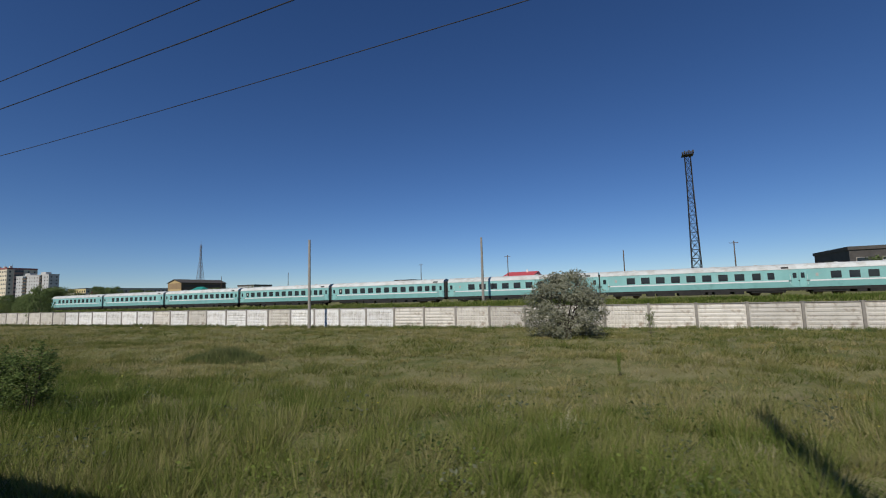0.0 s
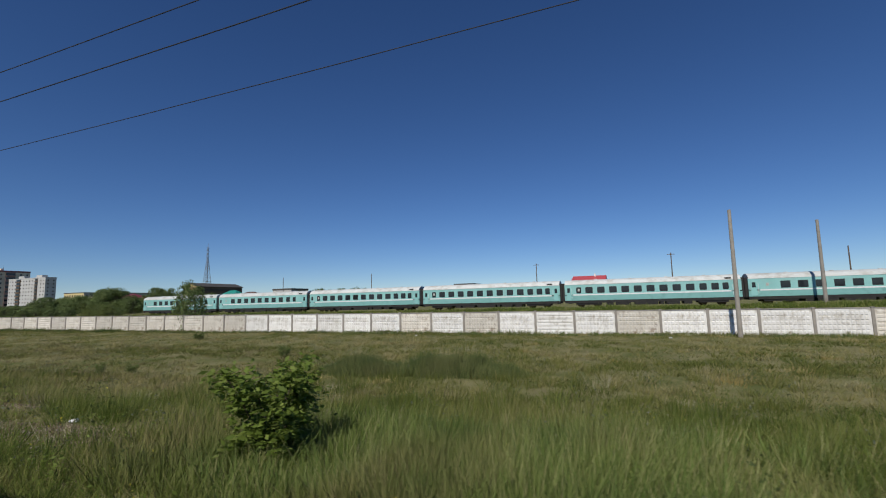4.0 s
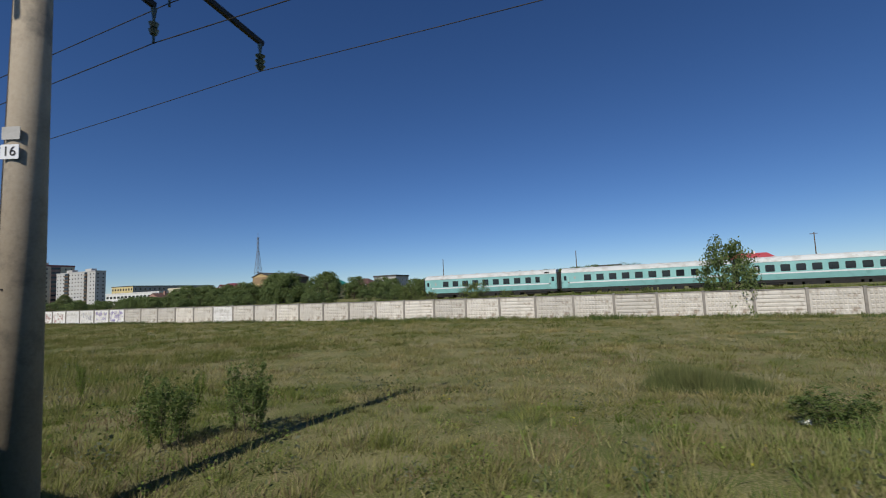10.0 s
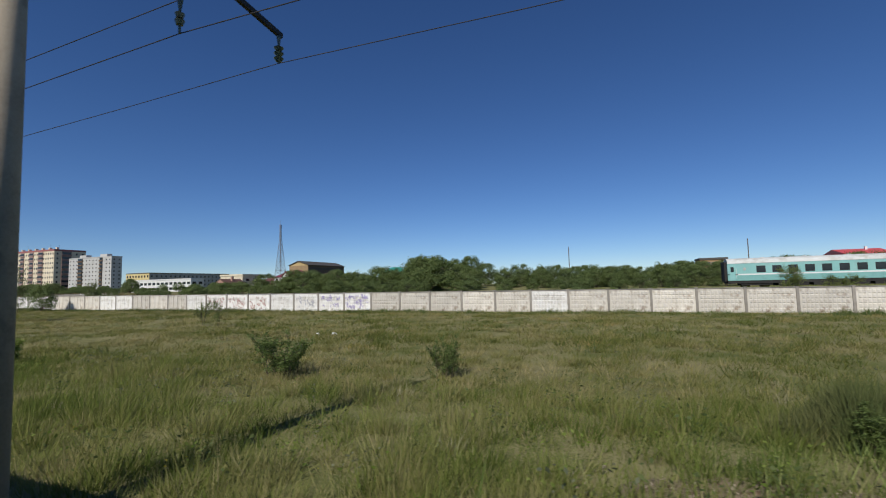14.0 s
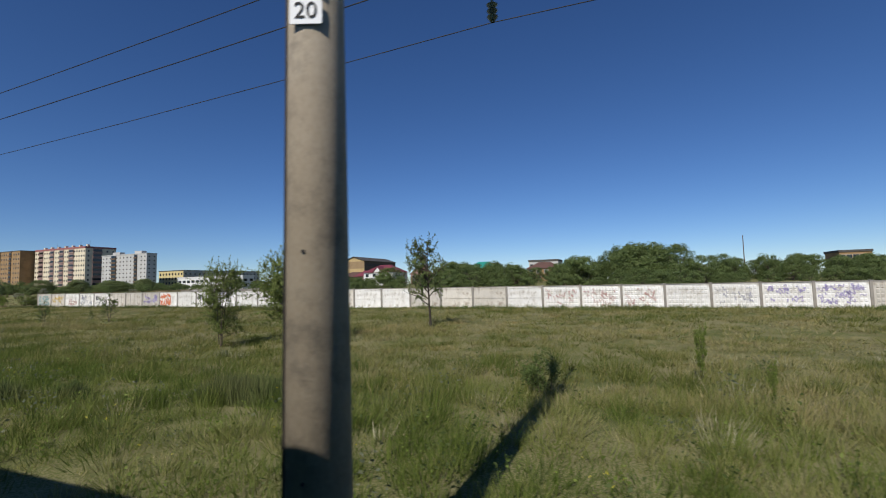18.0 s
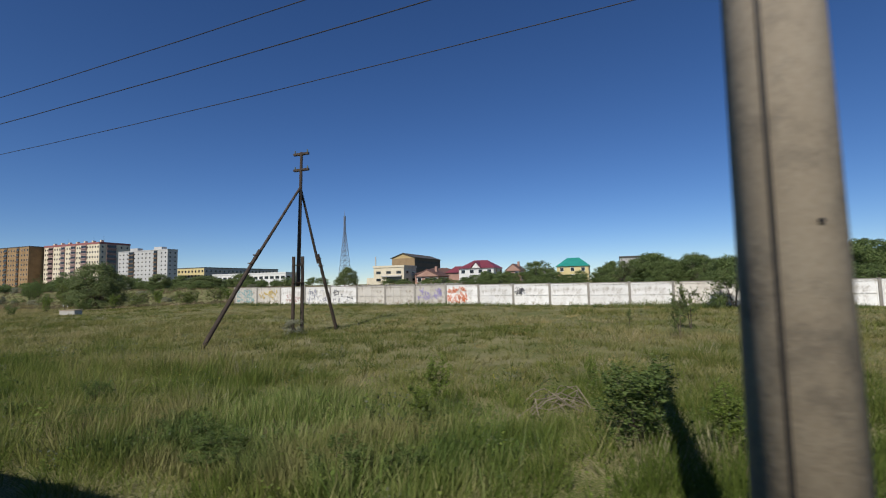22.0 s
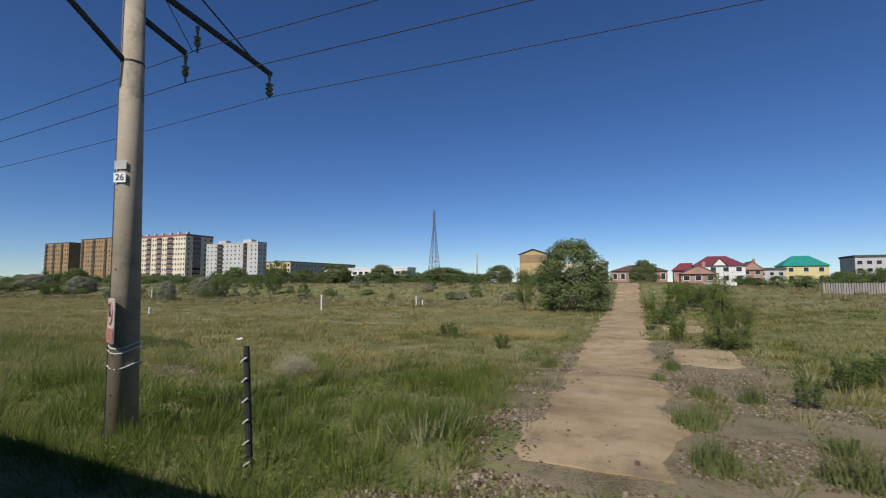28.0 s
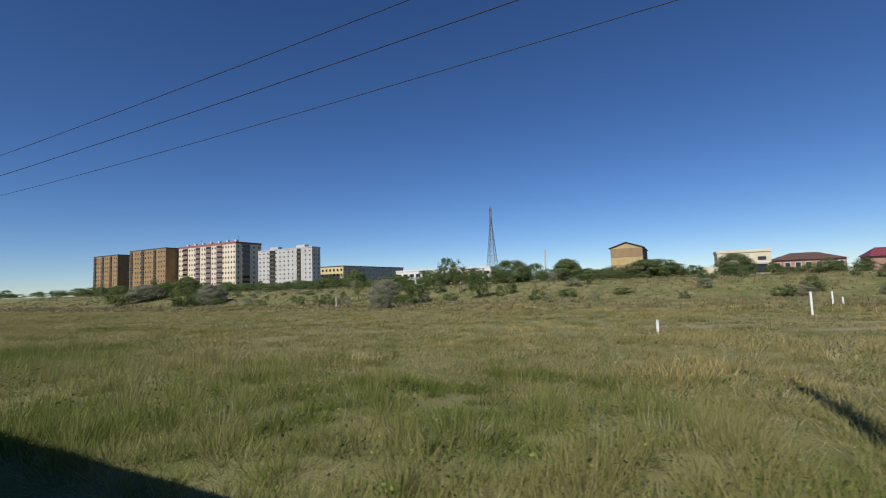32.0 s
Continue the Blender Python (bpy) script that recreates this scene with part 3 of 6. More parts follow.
FRAMEC = mat("cream window frames", [(0.40, 0.35, 0.28), (0.52, 0.47, 0.40)], 1.0, 0.7)
BEIGE = mat("pale panel facade", [(0.52, 0.44, 0.31), (0.66, 0.57, 0.42), (0.72, 0.64, 0.49)], 0.12, 0.85, fine=2, bump=0.1)
BROWN = mat("ochre brick facade", [(0.20, 0.125, 0.06), (0.30, 0.19, 0.09), (0.36, 0.235, 0.12)], 0.12, 0.85, fine=2, bump=0.1)
GREY = mat("grey panel facade", [(0.36, 0.35, 0.335), (0.46, 0.45, 0.43), (0.52, 0.51, 0.49)], 0.12, 0.85, fine=2, bump=0.1)
YELLOW = mat("yellow plaster", [(0.50, 0.40, 0.18), (0.60, 0.50, 0.25), (0.66, 0.56, 0.32)], 0.2, 0.85, fine=3, bump=0.1)
# wall of the long building: the shade of its side is put into this grey
SHADEGREY = mat("plaster greyed for side shade", [(0.26, 0.26, 0.23), (0.36, 0.35, 0.32), (0.42, 0.41, 0.38)], 0.2, 0.9, fine=3, bump=0.1)
SLATE = mat("dark roofing", [(0.05, 0.045, 0.04), (0.10, 0.09, 0.08)], 0.5, 0.8)
REDR = mat("red metal roof", [(0.15, 0.032, 0.045), (0.23, 0.055, 0.068)], 0.5, 0.5)
GREENR = mat("green metal roof", [(0.02, 0.20, 0.16), (0.03, 0.28, 0.22)], 0.5, 0.5)
BROWNR = mat("brown tiled roof", [(0.09, 0.05, 0.04), (0.15, 0.08, 0.06)], 0.5, 0.7)
CREAM = mat("cream plaster", [(0.50, 0.43, 0.31), (0.62, 0.55, 0.41), (0.68, 0.61, 0.47)], 0.3, 0.85, fine=4, bump=0.1)
PINKBR = mat("pink brick", [(0.30, 0.17, 0.13), (0.42, 0.26, 0.20)], 0.4, 0.85, fine=4)
WHITEW = mat("white plaster", [(0.58, 0.57, 0.54), (0.74, 0.73, 0.70)], 0.3, 0.85, fine=4, bump=0.1)
DARKBR = mat("dark brown loggia panels", [(0.09, 0.055, 0.03), (0.16, 0.10, 0.06)], 0.2, 0.8, fine=2)
LOGGIA = mat("pinkish loggia panels", [(0.24, 0.15, 0.13), (0.36, 0.24, 0.21)], 0.2, 0.8, fine=2)
REDBR = mat("red brick attic", [(0.24, 0.085, 0.08), (0.34, 0.13, 0.12)], 0.3, 0.85, fine=3)
ab = block("apartment_block", "pale panel block of flats with brown loggias and red attic", -937, -831, 360, 397, 3.6, 60.4, BEIGE, 0.62, 22, 9, REDBR, 1.9, 2.4, ((14, 9), (38, 8), (58, 9), (78, 10)), LOGGIA, ((14, 11),))
part("attic", boxm(-53.2, -0.35, 56.2, 53.2, 37.2, 58.4), REDBR, ab, "red brick attic storey")
for k in range(7):
    part("roof_vent", boxm(-46 + 15 * k, 6, 57.3, -43.5 + 15 * k, 9, 61.5), BEIGE, ab)
for k in (-20, 30, 48):
    part("aerial", tubem((k, 8, 57.3), (k, 8, 66), 0.18, 0.08, 6), STEEL, ab)
gb = block("apartment_block", "light grey panel block of flats with a dark red loggia column", -782, -704, 350, 362, 3.6, 46, GREY, 0.5, 13, 9, GREY, 1.6, 1.5, ((22, 8), (60, 5)), DARKBR)
for k in (-24, 14):
    part("lift_house", boxm(k, 3, 43, k + 12, 9, 46.5), GREY, gb)
block("apartment_block", "ochre brick block of flats with dark vertical strips", -1018, -940, 345, 372, 3.6, 60.5, BROWN, 0.0, 14, 9, SLATE, 2.0, 2.4, ((5, 5), (30, 6), (56, 5)), DARKBR)
block("apartment_block", "ochre brick block of flats standing further off", -1106, -1046, 345, 364, 3.6, 58, BROWN, 0.0, 11, 9, SLATE, 2.0, 2.4, ((4, 5), (24, 5), (44, 5)), DARKBR)
# walls carry the shaded-side grey; only the front gets the yellow
lb = block("long_building", "long low yellow-fronted building, its side coloured grey as in shade", -741, -698.6, 392, 515, 3.5, 27, SHADEGREY, 0.8, 8, 4, SLATE, 2.4, 2.6)
part("front", boxm(-21.2, -0.06, 0, 21.2, -0.004, 23.4), YELLOW, lb, "pale yellow plastered front")
block("low_building", "long low white building with a window band", -551, -480, 270, 282, 3.7, 13.4, WHITEW, 0.3, 14, 2, WHITEW, 3.4, 2.0)


def gabled(name, label, x0, x1, y0, y1, z0, ze, zr, wall, roof, along="y", bays=3, floors=2, over=0.6):
    """A house with a pitched roof whose ridge runs along x or y, or a hipped one ("hip")."""
    e = thing(name, label, "house", ((x0 + x1) / 2, y0, z0))
    hw, d, he, hr = (x1 - x0) / 2, y1 - y0, ze - z0, zr - z0
    part("wall", boxm(-hw, 0, 0, hw, d, he), wall, e)
    bm = bmesh.new()
    a, b, o = hw + over, d, over
    if along == "y":
        prism(bm, [(-a, he), (a, he), (0, hr)], "y", -o, b + o)
        part("gable", prism(bmesh.new(), [(-hw, he), (hw, he), (0, hr - 0.5)], "y", -o - 0.02, -0.01), wall, e)
    elif along == "x":
        prism(bm, [(-o, he), (b + o, he), (b / 2, hr)], "x", -a, a)
    else:
        v = [bm.verts.new(c) for c in ((-a, -o, he), (a, -o, he), (a, b + o, he), (-a, b + o, he), (-a * 0.35, b / 2, hr), (a * 0.35, b / 2, hr))]
        for f in ((0, 1, 5, 4), (1, 2, 5), (2, 3, 4, 5), (3, 0, 4), (3, 2, 1, 0)):
            bm.faces.new([v[q] for q in f])
        bmesh.ops.recalc_face_normals(bm, faces=bm.faces)
    rf = part("roof", bm, roof, e)
    if along != "hip":
        part("chimney", boxm(hw * 0.3, d * 0.4, he + 0.3, hw * 0.3 + 0.9, d * 0.4 + 0.9, hr + 1.0), wall, rf)
    w, h = min(1.6, 2 * hw / bays * 0.5), he / floors * 0.5
    me = as_mesh(boxm(-w / 2, -0.12, -h / 2, w / 2, 0.1, h / 2), "window", GLASS)
    fr = as_mesh(boxm(-w / 2 - 0.12, -0.08, -h / 2 - 0.12, w / 2 + 0.12, 0.0, h / 2 + 0.12), "window_frame", WHITE)
    for f in range(floors):
        for k in range(bays):
            q = shared("window", me, e, pose(-hw + (k + 0.5) * 2 * hw / bays, 0, (f + 0.55) * he / floors))
            shared("window_frame", fr, q)
        for k in range(2):
            q = shared("window", me, e, pose(hw, (k + 0.5) * d / 2, (f + 0.55) * he / floors, 0, 0, 90))
            shared("window_frame", fr, q)
    return e


red = gabled("red_roofed_house", "white house with dark red hipped roof, dormer and brick wing", -315.5, -300.5, 181, 196, 3.7, 9.6, 13.2, WHITEW, REDR, "hip", 4, 2)
part("dormer", prism(bmesh.new(), [(-1.9, 5.95), (1.9, 5.95), (0, 8.1)], "y", -0.5, 5.5), WHITEW, red, "white dormer gable")
part("dormer_roof", prism(bmesh.new(), [(-2.5, 5.75), (-2.5, 6.0), (0, 8.75), (2.5, 6.0), (2.5, 5.75), (0, 8.45)], "y", -0.9, 6.0), REDR, red)
part("wing", boxm(-14.0, 3.0, 0, -7.52, 12.0, 4.4), PINKBR, red, "pink brick side wing")
bm = bmesh.new()
wv_ = [bm.verts.new(c) for c in ((-14.7, 2.3, 4.4), (-7.6, 2.3, 4.4), (-7.6, 12.7, 4.4), (-14.7, 12.7, 4.4), (-11.6, 7.5, 7.2), (-7.6, 7.5, 7.2))]
for f_ in ((0, 1, 5, 4), (1, 2, 5), (2, 3, 4, 5), (3, 0, 4), (3, 2, 1, 0)):
    bm.faces.new([wv_[q] for q in f_])
bmesh.ops.recalc_face_normals(bm, faces=bm.faces)
part("wing_roof", bm, REDR, red)
gabled("green_roofed_house", "yellow house with a green hipped roof", -280.5, -265.8, 225, 239, 3.7, 10.4, 14.7, YELLOW, GREENR, "hip", 3, 2)
gabled("brown_roofed_house", "pink brick house with a long dark brown hipped roof", -344.4, -323.6, 200, 212, 3.7, 8.4, 11.0, PINKBR, BROWNR, "hip", 7, 1)
gabled("red_roofed_hall", "long hall with a bright red roof behind the train", -57, -40, 258, 290, 3.7, 13.2, 16.4, WHITEW, mat("bright red roof", [(0.50, 0.06, 0.06), (0.62, 0.10, 0.09)], 0.4, 0.5), "x", 4, 1)
wb = block("cream_building", "modern cream cubic two-storey building", -362, -346, 191, 205, 3.7, 11.6, CREAM, 0.6, 3, 2, CREAM, 2.4, 1.2)

part("annexe", boxm(-13.0, 2.0, 0, -8.05, 12, 3.2), CREAM, wb, "low cream annexe")
part("canopy", boxm(-3.5, -1.2, 3.6, 7.0, -0.02, 4.1), GREY, wb, "grey canopy over the entrance")
part("shopfront", boxm(-1.0, -0.16, 0.6, 6.6, -0.125, 3.4), GLASS, wb, "wide dark glazed front")


# ---- radio tower and floodlight mast ----
def lattice(name, label, x, y, z0, z1, base, top, bays, color, r, group=""):
    e = thing(name, label, "mast", (x, y, z0))
    h = z1 - z0
    def corner(k, s):
        w = (base + (top - base) * min(1, s / 0.8)) / 2
        sx, sy = ((-1, -1), (1, -1), (1, 1), (-1, 1))[k % 4]
        return Vector((sx * w, sy * w, s * h))
    for k in range(4):
        part("leg", rope(bmesh.new(), [corner(k, q / bays) for q in range(bays + 1)], r, 5), color, e)
    for q in range(bays):
        for k in range(4):
            part("brace", tubem(corner(k, q / bays), corner(k + 1, (q + 1) / bays), r * 0.6, seg=4), color, e)
            part("brace", tubem(corner(k + 1, q / bays), corner(k, (q + 1) / bays), r * 0.6, seg=4), color, e)
            part("crosspiece", tubem(corner(k, (q + 1) / bays), corner(k + 1, (q + 1) / bays), r * 0.6, seg=4), color, e)
    return e


TOWER = mat("galvanised tower steel", [(0.13, 0.135, 0.15), (0.22, 0.225, 0.24)], 0.5, 0.6)
tw = lattice("radio_tower", "tall grey lattice radio tower above the trees", -548, 452.6, 3.7, 84, 12, 1.6, 14, TOWER, 0.24)
part("antenna", tubem((0, 0, 80), (0, 0, 86.5), 0.22, 0.1), TOWER, tw)
fm = lattice("floodlight_mast", "dark lattice floodlight mast behind the parked train", 28.0, 123.3, 2.4, 36, 2.2, 1.25, 16, STEEL, 0.085)
part("platform", boxm(-1.3, -1.3, 33.6, 1.3, 1.3, 33.8, bevel=0.05), STEEL, fm)
for k in range(6):
    part("floodlight", boxm(-1.3 + 0.45 * k, -1.5, 33.85, -0.95 + 0.45 * k, -1.1, 34.3 + 0.25 * (k % 2), bevel=0.04), STEEL, fm)

LEAF_E = leaf_mat("fresh elm leaves", (0.115, 0.155, 0.036), (0.185, 0.230, 0.058), (0.265, 0.310, 0.095))
LEAF_W = leaf_mat("full green leaves", (0.096, 0.138, 0.040), (0.140, 0.188, 0.060), (0.195, 0.242, 0.090))
LEAF_K = leaf_mat("weed leaves", (0.09, 0.135, 0.035), (0.135, 0.19, 0.052), (0.195, 0.25, 0.08))
LEAF_O = leaf_mat("olive willow leaves", (0.105, 0.140, 0.045), (0.160, 0.200, 0.072), (0.230, 0.265, 0.115))
# ---- plants ----
def leaves(rng, centres, spread, size, flat=0.5, facing=None):
    """Many small four-cornered leaves round the given centres, turned loosely to a facing: verts and faces."""
    n = len(centres)
    p = centres + rng.normal(0, 1, (n, 3)) * spread
    a, b = rng.normal(0, 1, (n, 3)), rng.normal(0, 1, (n, 3))
    if facing is None:
        a[:, 2] *= flat
    else:
        nrm = facing + rng.normal(0, 0.55, (n, 3))
        nrm /= np.linalg.norm(nrm, axis=1)[:, None]
        a -= nrm * (a * nrm).sum(1)[:, None]
        b = np.cross(nrm, a)
    a /= np.linalg.norm(a, axis=1)[:, None]
    b -= a * (a * b).sum(1)[:, None]
    b /= np.linalg.norm(b, axis=1)[:, None]
    s = size * rng.uniform(0.6, 1.4, n)[:, None]
    v = np.stack([p - a * s, p + b * s * 0.55, p + a * s, p - b * s * 0.55], 1).reshape(-1, 3)
    return v, np.arange(4 * n).reshape(n, 4)


def limb_paths(rng, kind):
    """Branch lines in a plant of height 1 and width 1: start, middle, end, weight."""
    out = []
    stems, far, low, limbs, reach = FORM[kind]
    for s in range(stems):
        ang = 2 * math.pi * (s + rng.uniform(0, 0.7)) / stems
        top = rng.uniform(0.70, 0.92) if far < 0.44 else rng.uniform(0.45, 0.9)
        root = rng.uniform(0.0, 0.3) if far >= 0.44 else 0.02
        base = np.array([root * math.cos(ang), root * math.sin(ang), 0.0])
        out_ = far * rng.uniform(0.45, 1.0)
        tip = np.array([out_ * math.cos(ang), out_ * math.sin(ang), top])
        mid = (base + tip) / 2 + rng.normal(0, 0.02, 3) + np.array([0, 0, 0.05])
        out.append((base, mid, tip, 1.0))
        for k in range(limbs):
            f = low + (0.95 - low) * (k + rng.uniform(0, 1)) / limbs
            p0 = base + (mid - base) * 2 * f if f < 0.5 else mid + (tip - mid) * (2 * f - 1)
            a2 = ang + rng.uniform(-2.2, 2.2)
            r = reach * math.sqrt(max(0.08, 1 - (max(0.0, f - 0.35) / 0.68) ** 2)) * rng.uniform(0.6, 1.0)
            if kind in ("round", "silver", "wood", "thick", "low", "lowsilver", "dense"):
                r *= 1.5 - 0.6 * f
            q = p0 + np.array([r * math.cos(a2), r * math.sin(a2), rng.uniform(0.04, 0.20)])
            q[:2] *= min(1.0, 0.47 / max(1e-6, math.hypot(q[0], q[1])))
            q[2] = min(q[2], 0.96)
            out.append((p0, (p0 + q) / 2 + np.array([0, 0, 0.02]), q, 0.45))
    return out


FORM = {
    # stems, how far they lean out, lowest limb, limbs a stem, reach of the limbs
    "tree": (2, 0.16, 0.25, 13, 0.42), "big": (4, 0.30, 0.10, 14, 0.40), "sap": (2, 0.2, 0.2, 9, 0.36), "wood": (4, 0.34, 0.05, 10, 0.40),
    "grove": (3, 0.34, 0.04, 8, 0.40), "round": (10, 0.43, 0.03, 11, 0.30), "silver": (11, 0.43, 0.03, 11, 0.28), "dense": (9, 0.38, 0.04, 8, 0.26), "weed": (13, 0.44, 0.02, 5, 0.15), "low": (4, 0.42, 0.03, 7, 0.34), "lowsilver": (4, 0.42, 0.03, 7, 0.34),
    "bright": (9, 0.38, 0.1, 5, 0.24), "sprig": (5, 0.30, 0.12, 6, 0.18), "thick": (22, 0.46, 0.1, 4, 0.16), "pointed": (6, 0.20, 0.06, 8, 0.26),
}
KINDS = {
    # twigs a limb, leaves a twig, twig length, leaf size, upward bend, leaf material, stem radius, label, category
    "tree": (10, 24, 0.13, 0.0105, 0.6, LEAF, 0.015, "slender young tree with an open crown on the field", "tree"),
    "big": (9, 36, 0.17, 0.0085, 0.9, LEAF_E, 0.007, "leafy young elm with several stems on the field", "tree"),
    "sap": (7, 16, 0.14, 0.016, 0.6, LEAF, 0.012, "small sapling with sparse leaves in the grass", "sapling"),
    "wood": (9, 14, 0.14, 0.0215, 0.4, LEAF_W, 0.016, "full-crowned green tree behind the fence", "tree"),
    "grove": (10, 11, 0.15, 0.032, 0.35, LEAF_W, 0.016, "green tree among the houses of the town", "tree"),
    "low": (8, 11, 0.15, 0.030, 0.4, LEAF_W, 0.010, "undergrowth bush behind the fence", "bush"),
    "lowsilver": (8, 11, 0.15, 0.027, 0.4, LEAF_S, 0.010, "low grey-green bush on the slope of the bank", "bush"),
    "round": (15, 26, 0.105, 0.0125, 0.5, LEAF_O, 0.009, "dense rounded willow bush with leaves to the ground", "bush"),
    "silver": (15, 24, 0.105, 0.0125, 0.4, LEAF_S, 0.010, "dense silver-leaved oleaster bush on the field", "bush"),
    "dense": (14, 44, 0.13, 0.0078, 0.7, LEAF_D, 0.008, "tall dense dark green bush close to the line", "bush"),
    "weed": (6, 10, 0.17, 0.018, 1.8, LEAF_K, 0.006, "dark green bushy weed in the grass", "weed"),
    "bright": (6, 11, 0.15, 0.027, 0.6, LEAF_Y, 0.008, "bright green broad-leaved shrub beside the line", "shrub"),
    "sprig": (9, 17, 0.14, 0.015, 1.3, LEAF_Y, 0.007, "upright yellow-green shoot standing in the grass", "shoot"),
    "thick": (9, 22, 0.14, 0.0110, 1.6, LEAF_D, 0.004, "low dark green thicket in the grass", "thicket"),
    "pointed": (8, 11, 0.16, 0.0150, 1.6, LEAF_K, 0.007, "pointed dark green leafy bush beside the line", "bush"),
}
PROTO = {}
# kinds with a full crown: clumps, leaves a clump, leaf size, lowest clump, clump radius, how full the foot is
CROWN = {
    "round": (200, 135, 0.0120, 0.04, 0.10, 1.0), "silver": (185, 120, 0.0128, 0.04, 0.10, 0.9), "wood": (74, 84, 0.0185, 0.06, 0.125, 0.95),
    "grove": (46, 66, 0.024, 0.14, 0.14, 0.8), "low": (40, 66, 0.024, 0.08, 0.14, 1.0), "lowsilver": (40, 66, 0.022, 0.08, 0.14, 1.0), "dense": (150, 130, 0.0100, 0.03, 0.088, 0.9),
}


def crown_clumps(rng, kind):
    """Leaf centres and outward ways of a full crown of height 1 and width 1, built of many uneven clumps."""
    count, per, size, low, rad, foot_ = CROWN[kind]
    cs, ns = [], []
    lobes = rng.uniform(0.80, 1.08, 7)
    for k in range(count):
        a = rng.uniform(0, 2 * math.pi)
        f = rng.random() ** 0.85
        z = low + (0.90 - low) * f
        wide = math.sqrt(max(0.04, 1 - (max(0.0, f - 0.30) / 0.72) ** 2)) * (foot_ + (1 - foot_) * min(1.0, f / 0.35))
        u = a / (2 * math.pi) * 7
        lobe = lobes[int(u) % 7] * (1 - u % 1) + lobes[(int(u) + 1) % 7] * (u % 1)
        r = 0.45 * wide * lobe * math.sqrt(rng.uniform(0.35, 1.0))
        c = np.array([r * math.cos(a), r * math.sin(a), z * rng.uniform(0.94, 1.05)])
        q = rng.normal(0, 1, (per, 3))
        q /= np.linalg.norm(q, axis=1)[:, None]
        b = rad * rng.uniform(0.6, 1.25)
        cs.append(c + q * (b * rng.uniform(0.45, 1.0, (per, 1)) ** 0.5) * np.array([1, 1, 0.85]))
        ns.append(q + np.array([math.cos(a), math.sin(a), 0.5]) * 0.7)
    return np.concatenate(cs), np.concatenate(ns)


def plant_proto(kind, variant):
    if (kind, variant) in PROTO:
        return PROTO[(kind, variant)]
    rng = np.random.default_rng(100 * variant + sum(map(ord, kind)))
    twigs, per, tl, size, up, lm, rad, label, cat = KINDS[kind]
    bm = bmesh.new()
    cs = []
    for a, m, b, w in limb_paths(rng, kind):
        r0 = rad * w
        tube(bm, a, m, r0, r0 * 0.7, 6)
        tube(bm, m, b, r0 * 0.7, r0 * 0.25, 5)
        s = rng.uniform(0.3 if w < 1 else 0.45, 1.0, twigs)[:, None]
        p0 = np.where(s < 0.5, a + (m - a) * 2 * s, m + (b - m) * (2 * s - 1))
        d = rng.normal(0, 1, (twigs, 3)) + np.array([0, 0, up])
        d /= np.linalg.norm(d, axis=1)[:, None]
        d *= tl * rng.uniform(0.5, 1.3, (twigs, 1))
        u = rng.uniform(0.05, 1.0, (twigs, per, 1))
        cs.append((p0[:, None] + d[:, None] * u).reshape(-1, 3))
        for k in range(twigs if kind in ("tree", "big", "sap", "sprig") else 0):
            tube(bm, p0[k], p0[k] + d[k], r0 * 0.3, r0 * 0.15, 3, False)
    if kind in CROWN:
        bmesh.ops.scale(bm, vec=(0.72, 0.72, 0.80), verts=bm.verts)
    trunk = as_mesh(bm, "trunk", BARK)
    if kind in CROWN:
        ctr, way = crown_clumps(rng, kind)
        size = CROWN[kind][2]
        v, f = leaves(rng, ctr, size * 0.5, size, facing=way)
        v[:, 2] = np.abs(v[:, 2])
        PROTO[(kind, variant)] = (trunk, mesh_np("crown", v, f, lm))
        return PROTO[(kind, variant)]
    ctr = np.concatenate(cs)
    out = ctr - np.array([0, 0, 0.45])
    out /= np.linalg.norm(out, axis=1)[:, None] + 1e-6
    v, f = leaves(rng, ctr, size * 0.8, size, facing=out * 0.8 + np.array([0, 0, 0.35]) if kind in ("big", "tree", "sap") else None)
    v[:, 2] = np.abs(v[:, 2])
    PROTO[(kind, variant)] = (trunk, mesh_np("crown", v, f, lm))
    return PROTO[(kind, variant)]


NAMES = {"tree": "young_tree", "big": "young_elm", "sap": "sapling", "wood": "tree", "grove": "tree", "round": "willow_bush", "silver": "silver_bush", "weed": "weed_bush", "bright": "shrub", "sprig": "green_shoot", "thick": "thicket", "pointed": "bush", "dense": "bush", "low": "bush", "lowsilver": "bush"}


def plant(kind, x, y, h, w, label="", group="", name=""):
    trunk, crown = plant_proto(kind, RNG.randrange(4 if kind in ("wood", "weed") else 3))
    e = thing(name or NAMES[kind], label or KINDS[kind][7], KINDS[kind][8], (x, y, float(ground_z(x, y)) - 0.03), RNG.uniform(0, 6.28), group)
    e.scale = (w, w, h)
    shared("trunk", trunk, e)
    shared("crown", crown, e)
    return e


